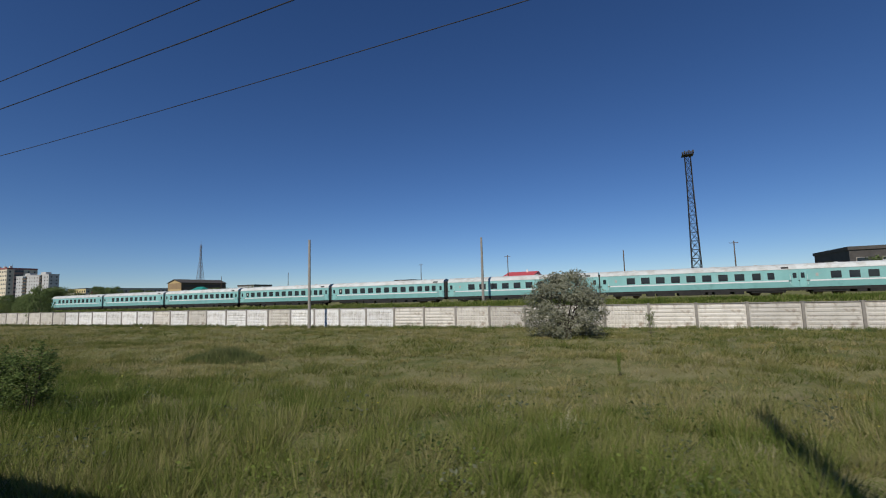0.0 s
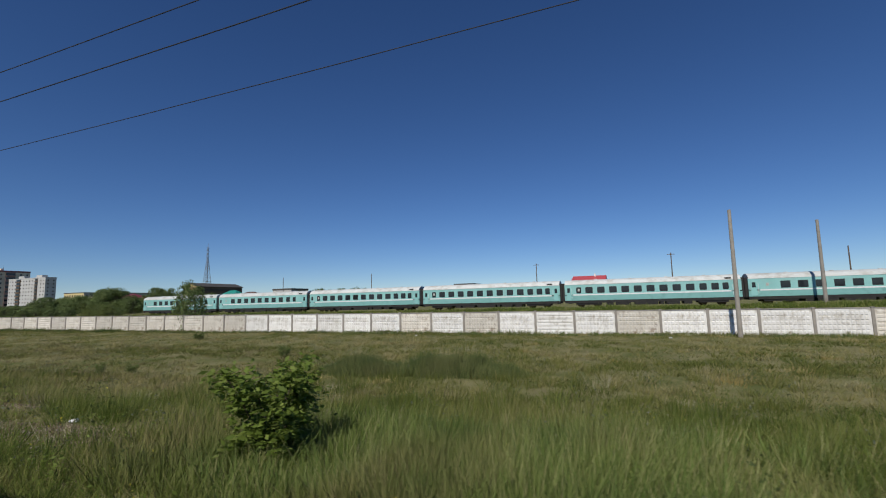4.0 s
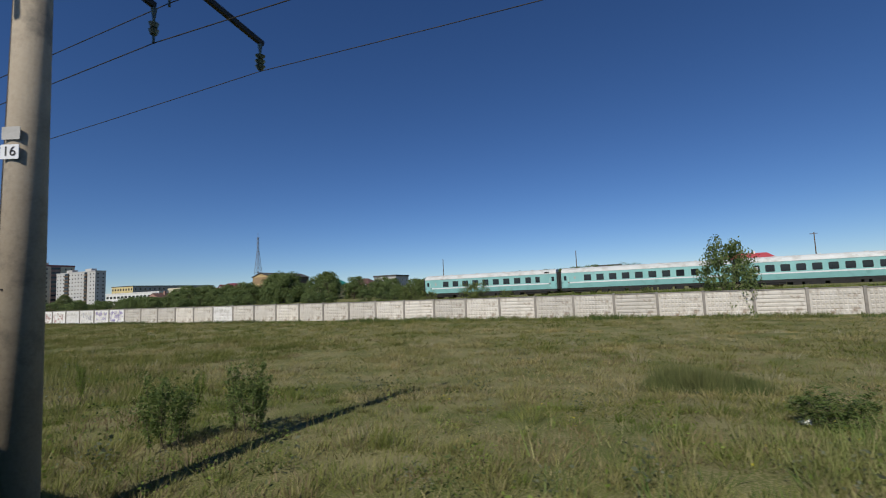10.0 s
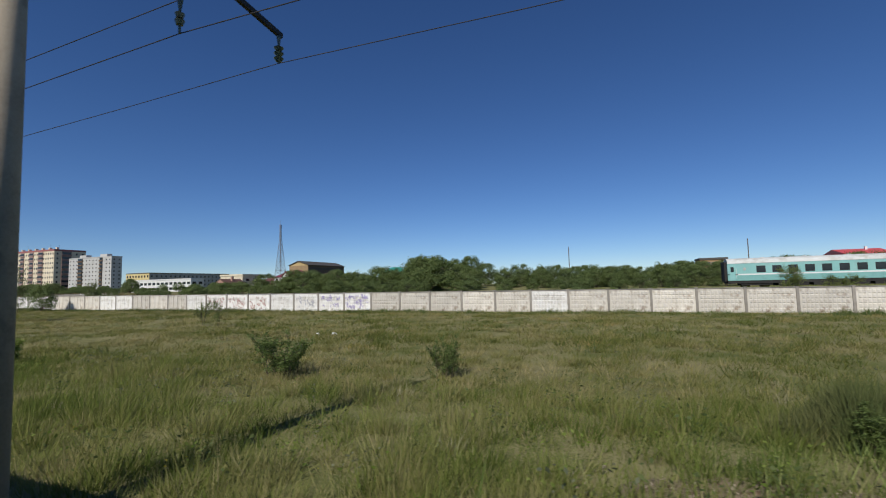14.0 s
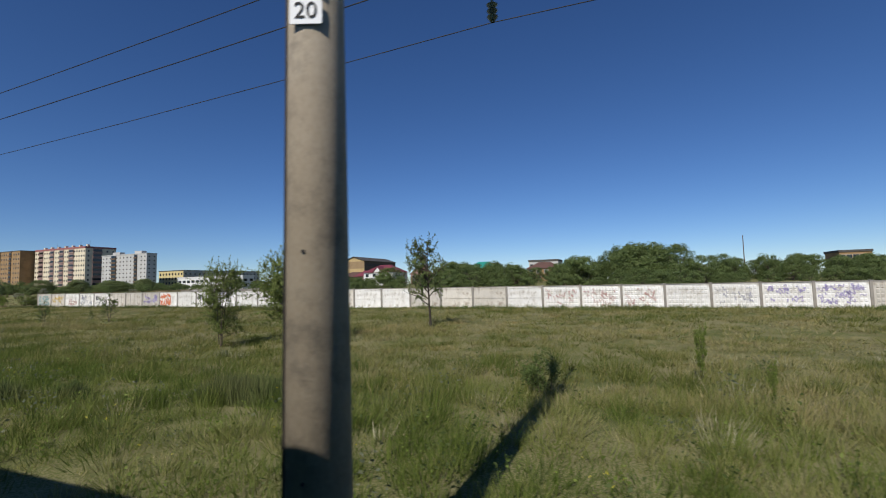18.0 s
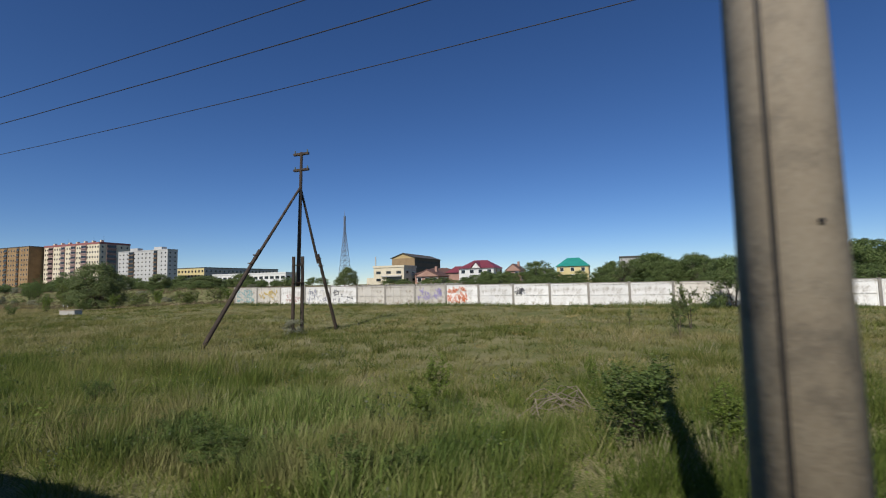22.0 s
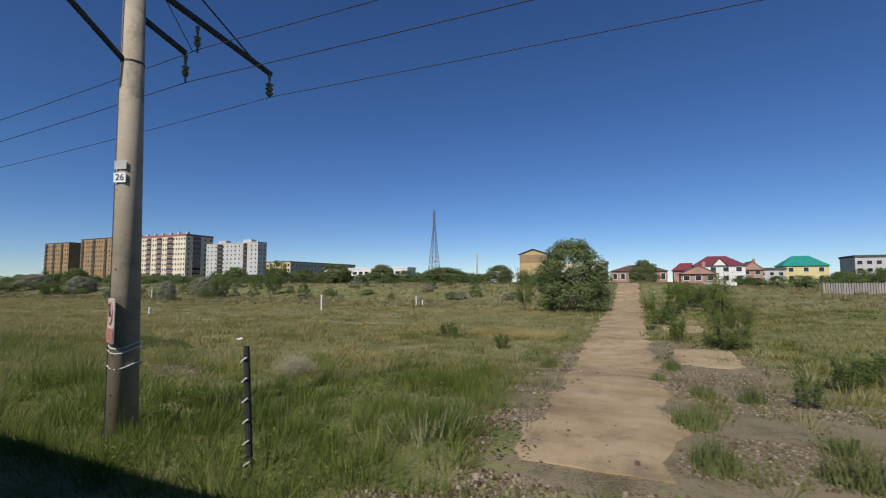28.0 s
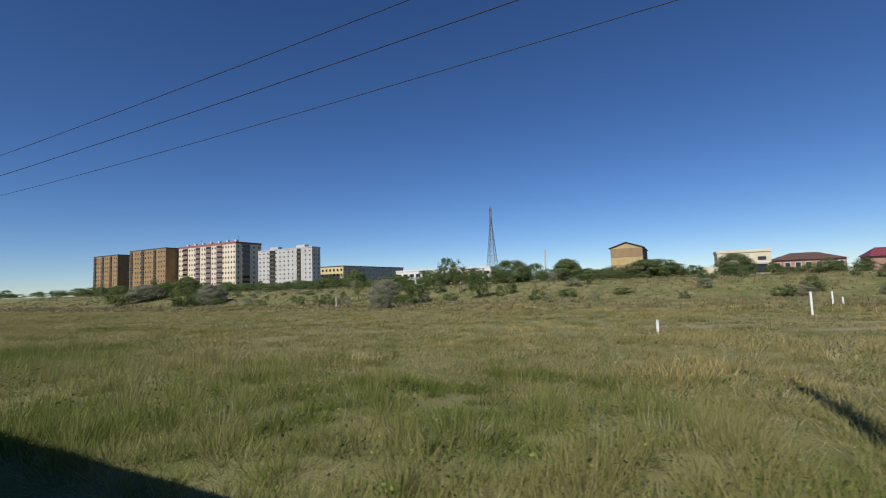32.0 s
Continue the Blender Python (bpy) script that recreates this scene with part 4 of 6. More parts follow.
FIELD_A = [
    ("silver", 9.0, 38.0, 5.5, 6.9), ("sap", 15.3, 43.0, 2.3, 1.2), ("pointed", -0.1, 6.1, 1.6, 1.8), ("pointed", 1.2, 6.2, 1.7, 2.2), ("sprig", 13.6, 19.9, 1.1, 0.3),
    ("thick", -20.6, 11.4, 1.35, 4.8), ("bright", -38.3, 6.2, 1.7, 2.3), ("sprig", -56.1, 7.0, 0.84, 0.45),
    ("weed", -53.7, 24.6, 0.85, 0.95), ("weed", -111.8, 6.9, 1.47, 1.11), ("weed", -112.6, 5.8, 1.4, 1.1),
    ("sprig", -118.8, 7.9, 1.1, 0.4), ("sprig", -114.7, 8.2, 0.9, 0.4), ("pointed", -131.8, 5.6, 0.9, 1.3), ("weed", -130.8, 5.5, 0.65, 1.4),
]
FIELD_B = [
    ("weed", -147.5, 9.0, 1.0, 1.7), ("weed", -159.4, 14.3, 1.4, 1.5), ("weed", -150.3, 8.7, 0.8, 1.2), ("bright", -139.0, 7.5, 0.9, 0.65),
    ("sap", -188.7, 30.2, 2.4, 2.1), ("sap", -185.2, 28.6, 2.5, 1.6), ("sprig", -191.0, 10.9, 1.4, 0.5),
    ("sprig", -186.5, 7.3, 1.1, 0.6), ("sprig", -190.9, 12.9, 0.6, 0.35), ("weed", -183.6, 10.4, 0.67, 0.67), ("tree", -253.2, 59.8, 5.0, 4.0),
    ("big", -223.2, 17.9, 4.5, 3.2), ("big", -220.5, 20.1, 5.3, 5.5), ("tree", -216.0, 29.0, 7.0, 4.6), ("wood", -244.2, 46.5, 5.0, 4.6),
]
FIELD_C = [
    ("sap", -250.0, 29.0, 2.8, 2.4), ("pointed", -231.7, 9.7, 1.4, 1.7), ("sap", -233.7, 38.2, 2.3, 2.3),
    ("weed", -240.7, 12.2, 0.8, 1.2), ("thick", -244.5, 9.6, 1.9, 3.2), ("dense", -244.1, 5.6, 2.3, 2.6), ("weed", -248.0, 6.5, 1.3, 1.2),
    ("bright", -246.3, 6.7, 1.0, 1.2), ("pointed", -253.6, 7.8, 1.3, 2.3), ("sprig", -252.3, 7.9, 1.0, 1.0), ("sap", -251.1, 24.2, 2.3, 1.4), ("sap", -253.2, 29.3, 1.3, 0.7), ("bright", -236.4, 4.4, 1.2, 1.2), ("bright", -368.6, 4.4, 0.7, 1.0), ("bright", -296.6, 5.6, 1.35, 1.5), ("big", -342.2, 50.0, 5.2, 3.0, "slender leafy young tree beside the willow"),
    ("round", -337.3, 52.0, 8.2, 9.8), ("round", -331.0, 120.0, 5.8, 7.4),
]
FIELD_D = [
    ("big", -326.5, 24.2, 3.6, 1.5, "leafy green shrub growing beside the footpath"), ("big", -325.7, 24.6, 2.2, 1.5, "leafy green shrub growing beside the footpath"), ("weed", -326.4, 24.0, 0.8, 2.0), ("weed", -328.6, 36.0, 1.5, 1.8), ("weed", -327.5, 44.0, 1.8, 2.5), ("sprig", -326.5, 55.0, 2.8, 2.6), ("weed", -325.0, 60.0, 2.2, 3.2), ("sprig", -327.0, 70.0, 3.0, 3.0), ("sprig", -329.4, 32.7, 2.4, 1.5), ("sprig", -328.3, 25.2, 1.1, 1.1), ("weed", -420.0, 74.2, 5.0, 6.0),
    ("weed", -408.7, 79.3, 5.6, 5.2), ("silver", -417.4, 59.6, 4.0, 4.5), ("sap", -414.8, 83.6, 7.0, 5.1), ("weed", -484.2, 70.9, 4.0, 7.6),
    ("weed", -522.9, 89.5, 6.0, 9.0), ("weed", -524.5, 77.1, 4.0, 10.0), ("bright", -369.3, 4.2, 0.5, 0.7), ("sprig", -325.0, 38.0, 2.2, 2.0),
    ("sprig", -324.0, 46.0, 2.4, 2.4), ("weed", -322.0, 14.0, 1.0, 1.1), ("weed", -321.0, 18.0, 1.2, 1.6), ("weed", -323.5, 9.5, 0.8, 0.8), ("weed", -326.2, 12.6, 0.85, 0.7), ("weed", -326.7, 9.0, 0.35, 0.5), ("weed", -324.6, 15.6, 0.9, 1.3), ("weed", -323.6, 16.6, 1.0, 1.5), ("weed", -328.1, 26.5, 1.3, 1.1), ("weed", -336.0, 21.4, 0.8, 1.0), ("weed", -340.6, 25.6, 0.9, 1.6),
    ("big", -324.6, 50.0, 2.6, 3.6, "leafy green shrub growing beside the footpath"), ("big", -324.0, 58.0, 2.8, 4.0, "leafy green shrub growing beside the footpath"), ("big", -325.6, 66.0, 2.8, 4.4, "leafy green shrub growing beside the footpath"),
]
FIELD_F = [("weed", -242.2, 6.2, 1.34, 1.45), ("pointed", -240.7, 6.7, 1.28, 0.93), ("weed", -246.3, 6.1, 1.04, 0.78),
    ("bright", -176.9, 10.8, 1.05, 1.17), ("sprig", -178.9, 9.2, 0.79, 0.31), ("sprig", -193.3, 14.3, 1.07, 0.51), ("sprig", -188.0, 11.8, 0.65, 0.49),
    ("bright", -184.1, 4.2, 0.64, 0.87), ("sprig", -175.3, 12.0, 0.46, 0.29), ("weed", -182.3, 5.2, 0.71, 0.41), ("sprig", -201.5, 15.0, 1.57, 0.61),
    ("sprig", -200.7, 11.3, 1.11, 0.28), ("weed", -205.5, 11.5, 1.18, 1.23), ("weed", -216.3, 7.1, 0.49, 0.76), ("weed", -300.0, 4.9, 0.88, 1.23),
    ("weed", -291.8, 6.8, 0.40, 0.75), ("pointed", -134.8, 6.8, 1.45, 1.5), ("weed", -129.3, 6.2, 0.68, 1.06), ("weed", -143.5, 8.9, 0.8, 1.0),
    ("weed", -57.2, 15.3, 0.66, 0.58), ("sprig", -284.5, 6.1, 1.23, 0.82), ("weed", -56.9, 16.7, 0.51, 0.67), ("weed", -52.0, 7.1, 0.88, 0.80), ("sap", -242.9, 56.0, 3.82, 2.43),
    ("weed", -164.8, 12.7, 1.70, 2.47), ("weed", -75.8, 37.0, 0.91, 1.58), ("sprig", -145.3, 8.5, 0.97, 0.43), ("weed", -364.3, 7.2, 0.52, 0.93)]
FIELD_G = [("weed", -126.9, 7.5, 0.8, 1.2), ("weed", -126.2, 5.0, 0.75, 1.2), ("weed", -94.4, 8.2, 0.9, 1.9), ("lowsilver", -86.1, 10.4, 0.5, 0.8),
    ("weed", -248.2, 7.5, 1.4, 1.6), ("weed", -101.6, 10.4, 0.75, 1.6), ("weed", -197.2, 10.6, 0.75, 1.6), ("lowsilver", -271.6, 21.9, 1.0, 1.6), ("sprig", -257.4, 9.0, 1.1, 0.9)]
FIELD_E = [("wood", -423.8, 96.0, 7.0, 6.4), ("round", -410.9, 104.0, 5.6, 11.6), ("sap", -436.2, 78.0, 5.1, 3.6), ("silver", -427.5, 76.0, 4.9, 7.8), ("round", -515.1, 92.0, 6.1, 9.2), ("silver", -483.5, 78.0, 5.1, 8.9), ("silver", -522.6, 84.0, 5.4, 12.3), ("round", -398.8, 110.0, 5.6, 8.5), ("round", -380.3, 112.0, 4.6, 15.3), ("round", -364.7, 112.0, 4.9, 9.1), ("sap", -419.5, 100.0, 4.4, 10.2), ("round", -466.4, 98.0, 2.4, 4.9)]
for row in FIELD_A + FIELD_B + FIELD_C + FIELD_D + FIELD_E + FIELD_F + FIELD_G:
    plant(*row)
# the tree and saplings right behind the fence
plant("wood", -95.8, 52.2, 7.9, 5.8, "leafy young elm growing close behind the concrete fence")
for x, y, h, w in ((-124, 58, 4.4, 5.0), (-119.5, 57, 3.2, 2.2), (-108, 57, 2.2, 2.4), (-132, 60, 3.0, 4.0), (-103, 58, 2.6, 2.0), (-136, 62, 3.6, 3.6)):
    plant("big", x, y, h, w, "leafy shrub between the fence and the parked train")
# wood behind the fence: low front, taller crowns further back
CREST_X, CREST_H = [-276, -264, -252, -240, -228, -216, -204, -192, -180, -168, -156, -144, -132, -120], [3.8, 3.8, 7.0, 7.3, 6.6, 6.9, 9.5, 9.7, 6.9, 5.8, 5.1, 5.6, 6.1, 6.1]
for k in range(120):
    x, y = RNG.uniform(-290, -104), RNG.uniform(104, 136)
    h = float(np.interp(x, CREST_X, CREST_H)) * RNG.uniform(0.7, 1.04)
    plant("wood", x, y, h, h * RNG.uniform(0.95, 1.5), group="wood behind the fence")
for k in range(60):
    x, y = RNG.uniform(-268, -146), RNG.uniform(62, 102)
    h = RNG.uniform(2.0, 3.6) * (0.75 if x < -235 else 1.0)
    plant("wood", x, y, h, h * RNG.uniform(1.0, 1.6), group="wood behind the fence")
for k in range(46):
    x = RNG.uniform(-300, -142)
    y = RNG.uniform(55, 60)
    plant("low", x, y, RNG.uniform(1.2, 2.6), RNG.uniform(2.5, 4.5), "undergrowth bush behind the fence", "undergrowth")
for k in range(16):
    plant("grove", -296 + 3.4 * k + RNG.uniform(-1.2, 1.2), RNG.uniform(104, 132), RNG.uniform(2.4, 4.6), RNG.uniform(4.5, 7.5), "leafy green tree behind the slatted fence", "garden trees")
for k in range(10):
    plant("grove", RNG.uniform(-312, -284), RNG.uniform(108, 124), RNG.uniform(1.6, 2.6), RNG.uniform(4.0, 7.0), "low bush on the crest of the bank", "bank bushes", "bush")
# trees before the town
def far_belt(name, label, spots):
    """A far row of trees joined into one mesh."""
    vs, fs, base = [], [], 0
    r = np.random.default_rng(61)
    for x, y, h, w in spots:
        me = plant_proto("grove", int(r.integers(0, 3)))[1]
        v = np.empty(3 * len(me.vertices), np.float32)
        me.vertices.foreach_get("co", v)
        v = v.reshape(-1, 3)
        a = r.uniform(0, 6.28)
        q = np.stack([(v[:, 0] * math.cos(a) - v[:, 1] * math.sin(a)) * w + x, (v[:, 0] * math.sin(a) + v[:, 1] * math.cos(a)) * w + y, v[:, 2] * h + float(ground_z(x, y))], 1)
        vs.append(q)
        fs.append(np.arange(len(q)).reshape(-1, 4) + base)
        base += len(q)
    return tagged(new(name, mesh_np(name, np.concatenate(vs), np.concatenate(fs), LEAF_W)), label, "trees", kind="stuff")


far_belt("far_trees", "far belt of green trees before the flats", [(RNG.uniform(-1500, -690), RNG.uniform(215, 335), RNG.uniform(5, 10), RNG.uniform(12, 24)) for k in range(44)])
for k in range(110):
    x = RNG.uniform(-700, 130)
    y = RNG.uniform(116, 250)
    h = RNG.uniform(3.4, 6.8)
    if -398 < x < -285:
        continue
    if -290 < x < -225 and y > 140:
        h *= 0.5
    plant("grove", x, y, h, h * RNG.uniform(1.1, 1.9), group="town trees")
for k in range(80):
    x, y = RNG.uniform(-690, -398), RNG.uniform(128, 186)
    plant("grove", x, y, RNG.uniform(1.2, 4.0) + 0.02 * (y - 128), RNG.uniform(4.0, 8.0), group="town trees")
for k in range(70):
    plant("low" if k % 3 else "lowsilver", RNG.uniform(-500, -338), RNG.uniform(70, 100), RNG.uniform(0.8, 2.6), RNG.uniform(1.5, 4.0), "low grey-green bush on the slope of the bank", "bank bushes", "bush")
for k in range(80):
    plant("grove", RNG.uniform(-560, -372), RNG.uniform(102, 132), RNG.uniform(1.4, 3.6), RNG.uniform(4.0, 8.5), "low olive bush in the hedge on the bank", "bank bushes", "bush")
for k in range(44):
    x = RNG.uniform(-470, -300)
    y = RNG.uniform(98, 122)
    if abs(x + 331) > 7 and not -326 < x < -304:
        plant("grove", x, y, RNG.uniform(1.2, 2.8), RNG.uniform(3, 6.0), "low bush on the crest of the bank", "bank bushes", "bush")


# ---- grass ----
def patch(x, y, seed, cell):
    """Smooth random field from 0 to 1."""
    rng = np.random.default_rng(seed)
    tab = rng.random((256, 256))
    u, v = x / cell, y / cell
    i, j = np.floor(u).astype(int), np.floor(v).astype(int)
    fu, fv = u - i, v - j
    fu, fv = fu * fu * (3 - 2 * fu), fv * fv * (3 - 2 * fv)
    g = lambda a, b: tab[a % 256, b % 256]
    return (g(i, j) * (1 - fu) + g(i + 1, j) * fu) * (1 - fv) + (g(i, j + 1) * (1 - fu) + g(i + 1, j + 1) * fu) * fv


def grass_mat(name, tones, dry, lush):
    m = bpy.data.materials.new(name)
    m.use_nodes = True
    n, l = m.node_tree.nodes, m.node_tree.links
    b = n["Principled BSDF"]
    b.inputs["Roughness"].default_value, b.inputs["Specular IOR Level"].default_value = 0.65, 0.2
    geo = n.new("ShaderNodeNewGeometry")
    r = ramp(n, [(k / (len(tones) - 1), c) for k, c in enumerate(tones)])
    l.new(geo.outputs["Random Per Island"], r.inputs[0])
    no = n.new("ShaderNodeTexNoise")
    no.inputs["Scale"].default_value, no.inputs["Detail"].default_value = 0.30, 5
    l.new(geo.outputs["Position"], no.inputs[0])
    k = ramp(n, [(0.43, (0, 0, 0)), (0.60, (1, 1, 1))])
    l.new(no.outputs[0], k.inputs[0])
    mx = n.new("ShaderNodeMix")
    mx.data_type = "RGBA"
    sc = n.new("ShaderNodeMath")
    sc.operation, sc.inputs[1].default_value = "MULTIPLY", 0.85
    l.new(k.outputs[0], sc.inputs[0])
    l.new(sc.outputs[0], mx.inputs[0])
    l.new(r.outputs[0], mx.inputs[6])
    mx.inputs[7].default_value = (*dry, 1)
    n2 = n.new("ShaderNodeTexNoise")
    n2.inputs["Scale"].default_value, n2.inputs["Detail"].default_value = 0.55, 3
    l.new(geo.outputs["Position"], n2.inputs[0])
    k2 = ramp(n, [(0.50, (0, 0, 0)), (0.64, (0.85, 0.85, 0.85))])
    l.new(n2.outputs[0], k2.inputs[0])
    m2 = n.new("ShaderNodeMix")
    m2.data_type = "RGBA"
    l.new(k2.outputs[0], m2.inputs[0])
    l.new(mx.outputs[2], m2.inputs[6])
    m2.inputs[7].default_value = (*lush, 1)
    l.new(m2.outputs[2], b.inputs["Base Color"])
    return m


GRASS_N = grass_mat("lush grass blades", [(0.080, 0.125, 0.026), (0.130, 0.185, 0.044), (0.190, 0.238, 0.068), (0.32, 0.30, 0.14)], (0.225, 0.190, 0.085), (0.056, 0.102, 0.019))
GRASS_B = grass_mat("bank grass blades", [(0.105, 0.100, 0.040), (0.150, 0.128, 0.055), (0.200, 0.160, 0.078), (0.26, 0.21, 0.12)], (0.190, 0.140, 0.085), (0.110, 0.115, 0.045))
GRASS_G = grass_mat("tussock grass blades", [(0.055, 0.090, 0.022), (0.090, 0.130, 0.036), (0.145, 0.170, 0.06), (0.21, 0.215, 0.09)], (0.135, 0.140, 0.052), (0.06, 0.10, 0.025))
GRASS_P = grass_mat("feather grass plumes", [(0.20, 0.20, 0.10), (0.28, 0.265, 0.15), (0.36, 0.335, 0.21), (0.44, 0.41, 0.28)], (0.26, 0.23, 0.13), (0.22, 0.23, 0.12))
GRASS_S = grass_mat("golden straw", [(0.27, 0.22, 0.085), (0.36, 0.29, 0.12), (0.44, 0.36, 0.17), (0.31, 0.275, 0.12)], (0.24, 0.19, 0.07), (0.30, 0.23, 0.08))


def path_edges(y):
    """The two edges of the footpath at a distance from the line."""
    return (np.interp(y, [6, 10, 18.7, 25.7, 55, 96], [-331.2, -331.4, -332.1, -332.5, -334.0, -335.4]),
            np.interp(y, [6, 8.7, 13, 20, 36, 96], [-329.1, -328.9, -329.0, -329.3, -329.8, -331.6]))


def on_path(x, y):
    lo, hi = path_edges(y)
    return (x > lo) & (x < hi) & (y < 97) & (y > 6.4)


def on_rubble(x, y):
    """The stony ground to both sides of the footpath."""
    rough = 0.5 * np.sin(2.1 * y + 1.7 * x) + 0.3 * np.sin(5.3 * y)
    lo = np.interp(y, [4, 7, 10, 14, 18, 22, 26], [-332.6, -332.1, -332.8, -333.5, -333.5, -333.1, -332.6])
    hi = np.interp(y, [4, 8, 12, 18, 22, 27], [-322.8, -323.6, -324.8, -325.2, -325.6, -328.6])
    return (x > lo + rough) & (x < hi + rough) & (y < 26)


def grass(name, label, count, x0, x1, y0, y1, height, width, material, seed, tuft, falloff, spots=(), wide=0.35, bare=0.5):
    """Tufts of bent blades over a stretch of the field, joined into one mesh."""
    rng = np.random.default_rng(seed)
    n = count // tuft
    u = rng.random(n)
    y = y0 * (y1 / y0) ** u if falloff else y0 + (y1 - y0) * u
    x = rng.uniform(x0, x1, n)
    if spots:
        pick = rng.integers(0, len(spots), n)
        lo, hi = np.array([a for a, _ in spots]), np.array([b for _, b in spots])
        mid = (lo + hi)[pick] / 2
        x = mid + rng.normal(0, 0.28, n) * (hi - lo)[pick]
    lush = 0.6 * patch(x, y, 3, 2.2) + 0.4 * patch(x, y, 4, 7.0)
    rubble = 0.9 * on_rubble(x, y)
    keep = (rng.random(n) < bare + 1.3 * (lush - 0.22)) & ~on_path(x, y) & (rng.random(n) > rubble)
    keep &= ~((y > 47.0) & (y < 52.5) & (x > -307) & (rng.random(n) < 0.6) & (np.abs(y - 49.8) < 1.6))
    for ex, ey, ea, eb in ((-344.0, 9.3, 2.9, 1.1), (-87.0, 8.4, 9.0, 0.4)):
        keep &= (((x - ex) / ea) ** 2 + ((y - ey) / eb) ** 2 > 1) | (rng.random(n) < 0.25)
    x, y, lush = x[keep], y[keep], lush[keep]
    n = len(x)
    hh = height * (0.45 + 0.9 * lush) * rng.uniform(0.7, 1.3, n) * (1 + 0.5 * (patch(x, y, 9, 11.0) - 0.5))
    X, Y, H_ = (np.repeat(q, tuft) for q in (x, y, hh))
    k = len(X)
    r = wide * H_
    ox, oy = rng.normal(0, 0.7, k), rng.normal(0, 0.7, k)
    X, Y = X + ox * r, Y + oy * r
    Z = ground_z(X, Y) - 0.02
    H_ = H_ * rng.uniform(0.55, 1.2, k)
    a = rng.uniform(0, 2 * math.pi, k)
    lean = (rng.normal(0, 0.2, (k, 2)) + 0.38 * np.stack([ox, oy], 1) + np.array([0.08, 0.02])) * H_[:, None]
    wv = np.stack([np.cos(a), np.sin(a)], 1) * (width * rng.uniform(0.6, 1.4, k))[:, None]
    v = np.empty((k, 3, 3))
    v[:, 0, 0], v[:, 0, 1], v[:, 0, 2] = X - wv[:, 0], Y - wv[:, 1], Z
    v[:, 1, 0], v[:, 1, 1], v[:, 1, 2] = X + wv[:, 0], Y + wv[:, 1], Z
    v[:, 2, 0], v[:, 2, 1], v[:, 2, 2] = X + lean[:, 0], Y + lean[:, 1], Z + H_
    ob = new(name, mesh_np(name, v.reshape(-1, 3), np.arange(3 * k).reshape(k, 3), material))
    return tagged(ob, label, "grass", kind="stuff")


def tuft_mat(name, tones):
    """Blades whose tone goes from tuft to tuft, and a little from blade to blade."""
    m = bpy.data.materials.new(name)
    m.use_nodes = True
    n, l = m.node_tree.nodes, m.node_tree.links
    b = n["Principled BSDF"]
    b.inputs["Roughness"].default_value, b.inputs["Specular IOR Level"].default_value = 0.7, 0.15
    geo, at = n.new("ShaderNodeNewGeometry"), n.new("ShaderNodeAttribute")
    at.attribute_name = "tone"
    add = n.new("ShaderNodeMath")
    add.operation, add.inputs[1].default_value = "MULTIPLY_ADD", 0.34
    l.new(geo.outputs["Random Per Island"], add.inputs[0])
    l.new(at.outputs["Fac"], add.inputs[2])
    r = ramp(n, [(k / (len(tones) - 1), c) for k, c in enumerate(tones)])
    l.new(add.outputs[0], r.inputs[0])
    tr, mx = n.new("ShaderNodeBsdfTranslucent"), n.new("ShaderNodeMixShader")
    l.new(r.outputs[0], b.inputs["Base Color"])
    l.new(r.outputs[0], tr.inputs[0])
    mx.inputs[0].default_value = 0.40
    l.new(b.outputs[0], mx.inputs[1])
    l.new(tr.outputs[0], mx.inputs[2])
    l.new(mx.outputs[0], n["Material Output"].inputs[0])
    return m


TUFT_N = tuft_mat("lush tuft blades", [(0.072, 0.108, 0.018), (0.122, 0.168, 0.032), (0.186, 0.226, 0.054), (0.275, 0.276, 0.092), (0.370, 0.325, 0.165)])
TUFT_F = tuft_mat("steppe tuft blades", [(0.086, 0.112, 0.022), (0.142, 0.164, 0.037), (0.216, 0.218, 0.066), (0.318, 0.280, 0.114), (0.430, 0.365, 0.205)])


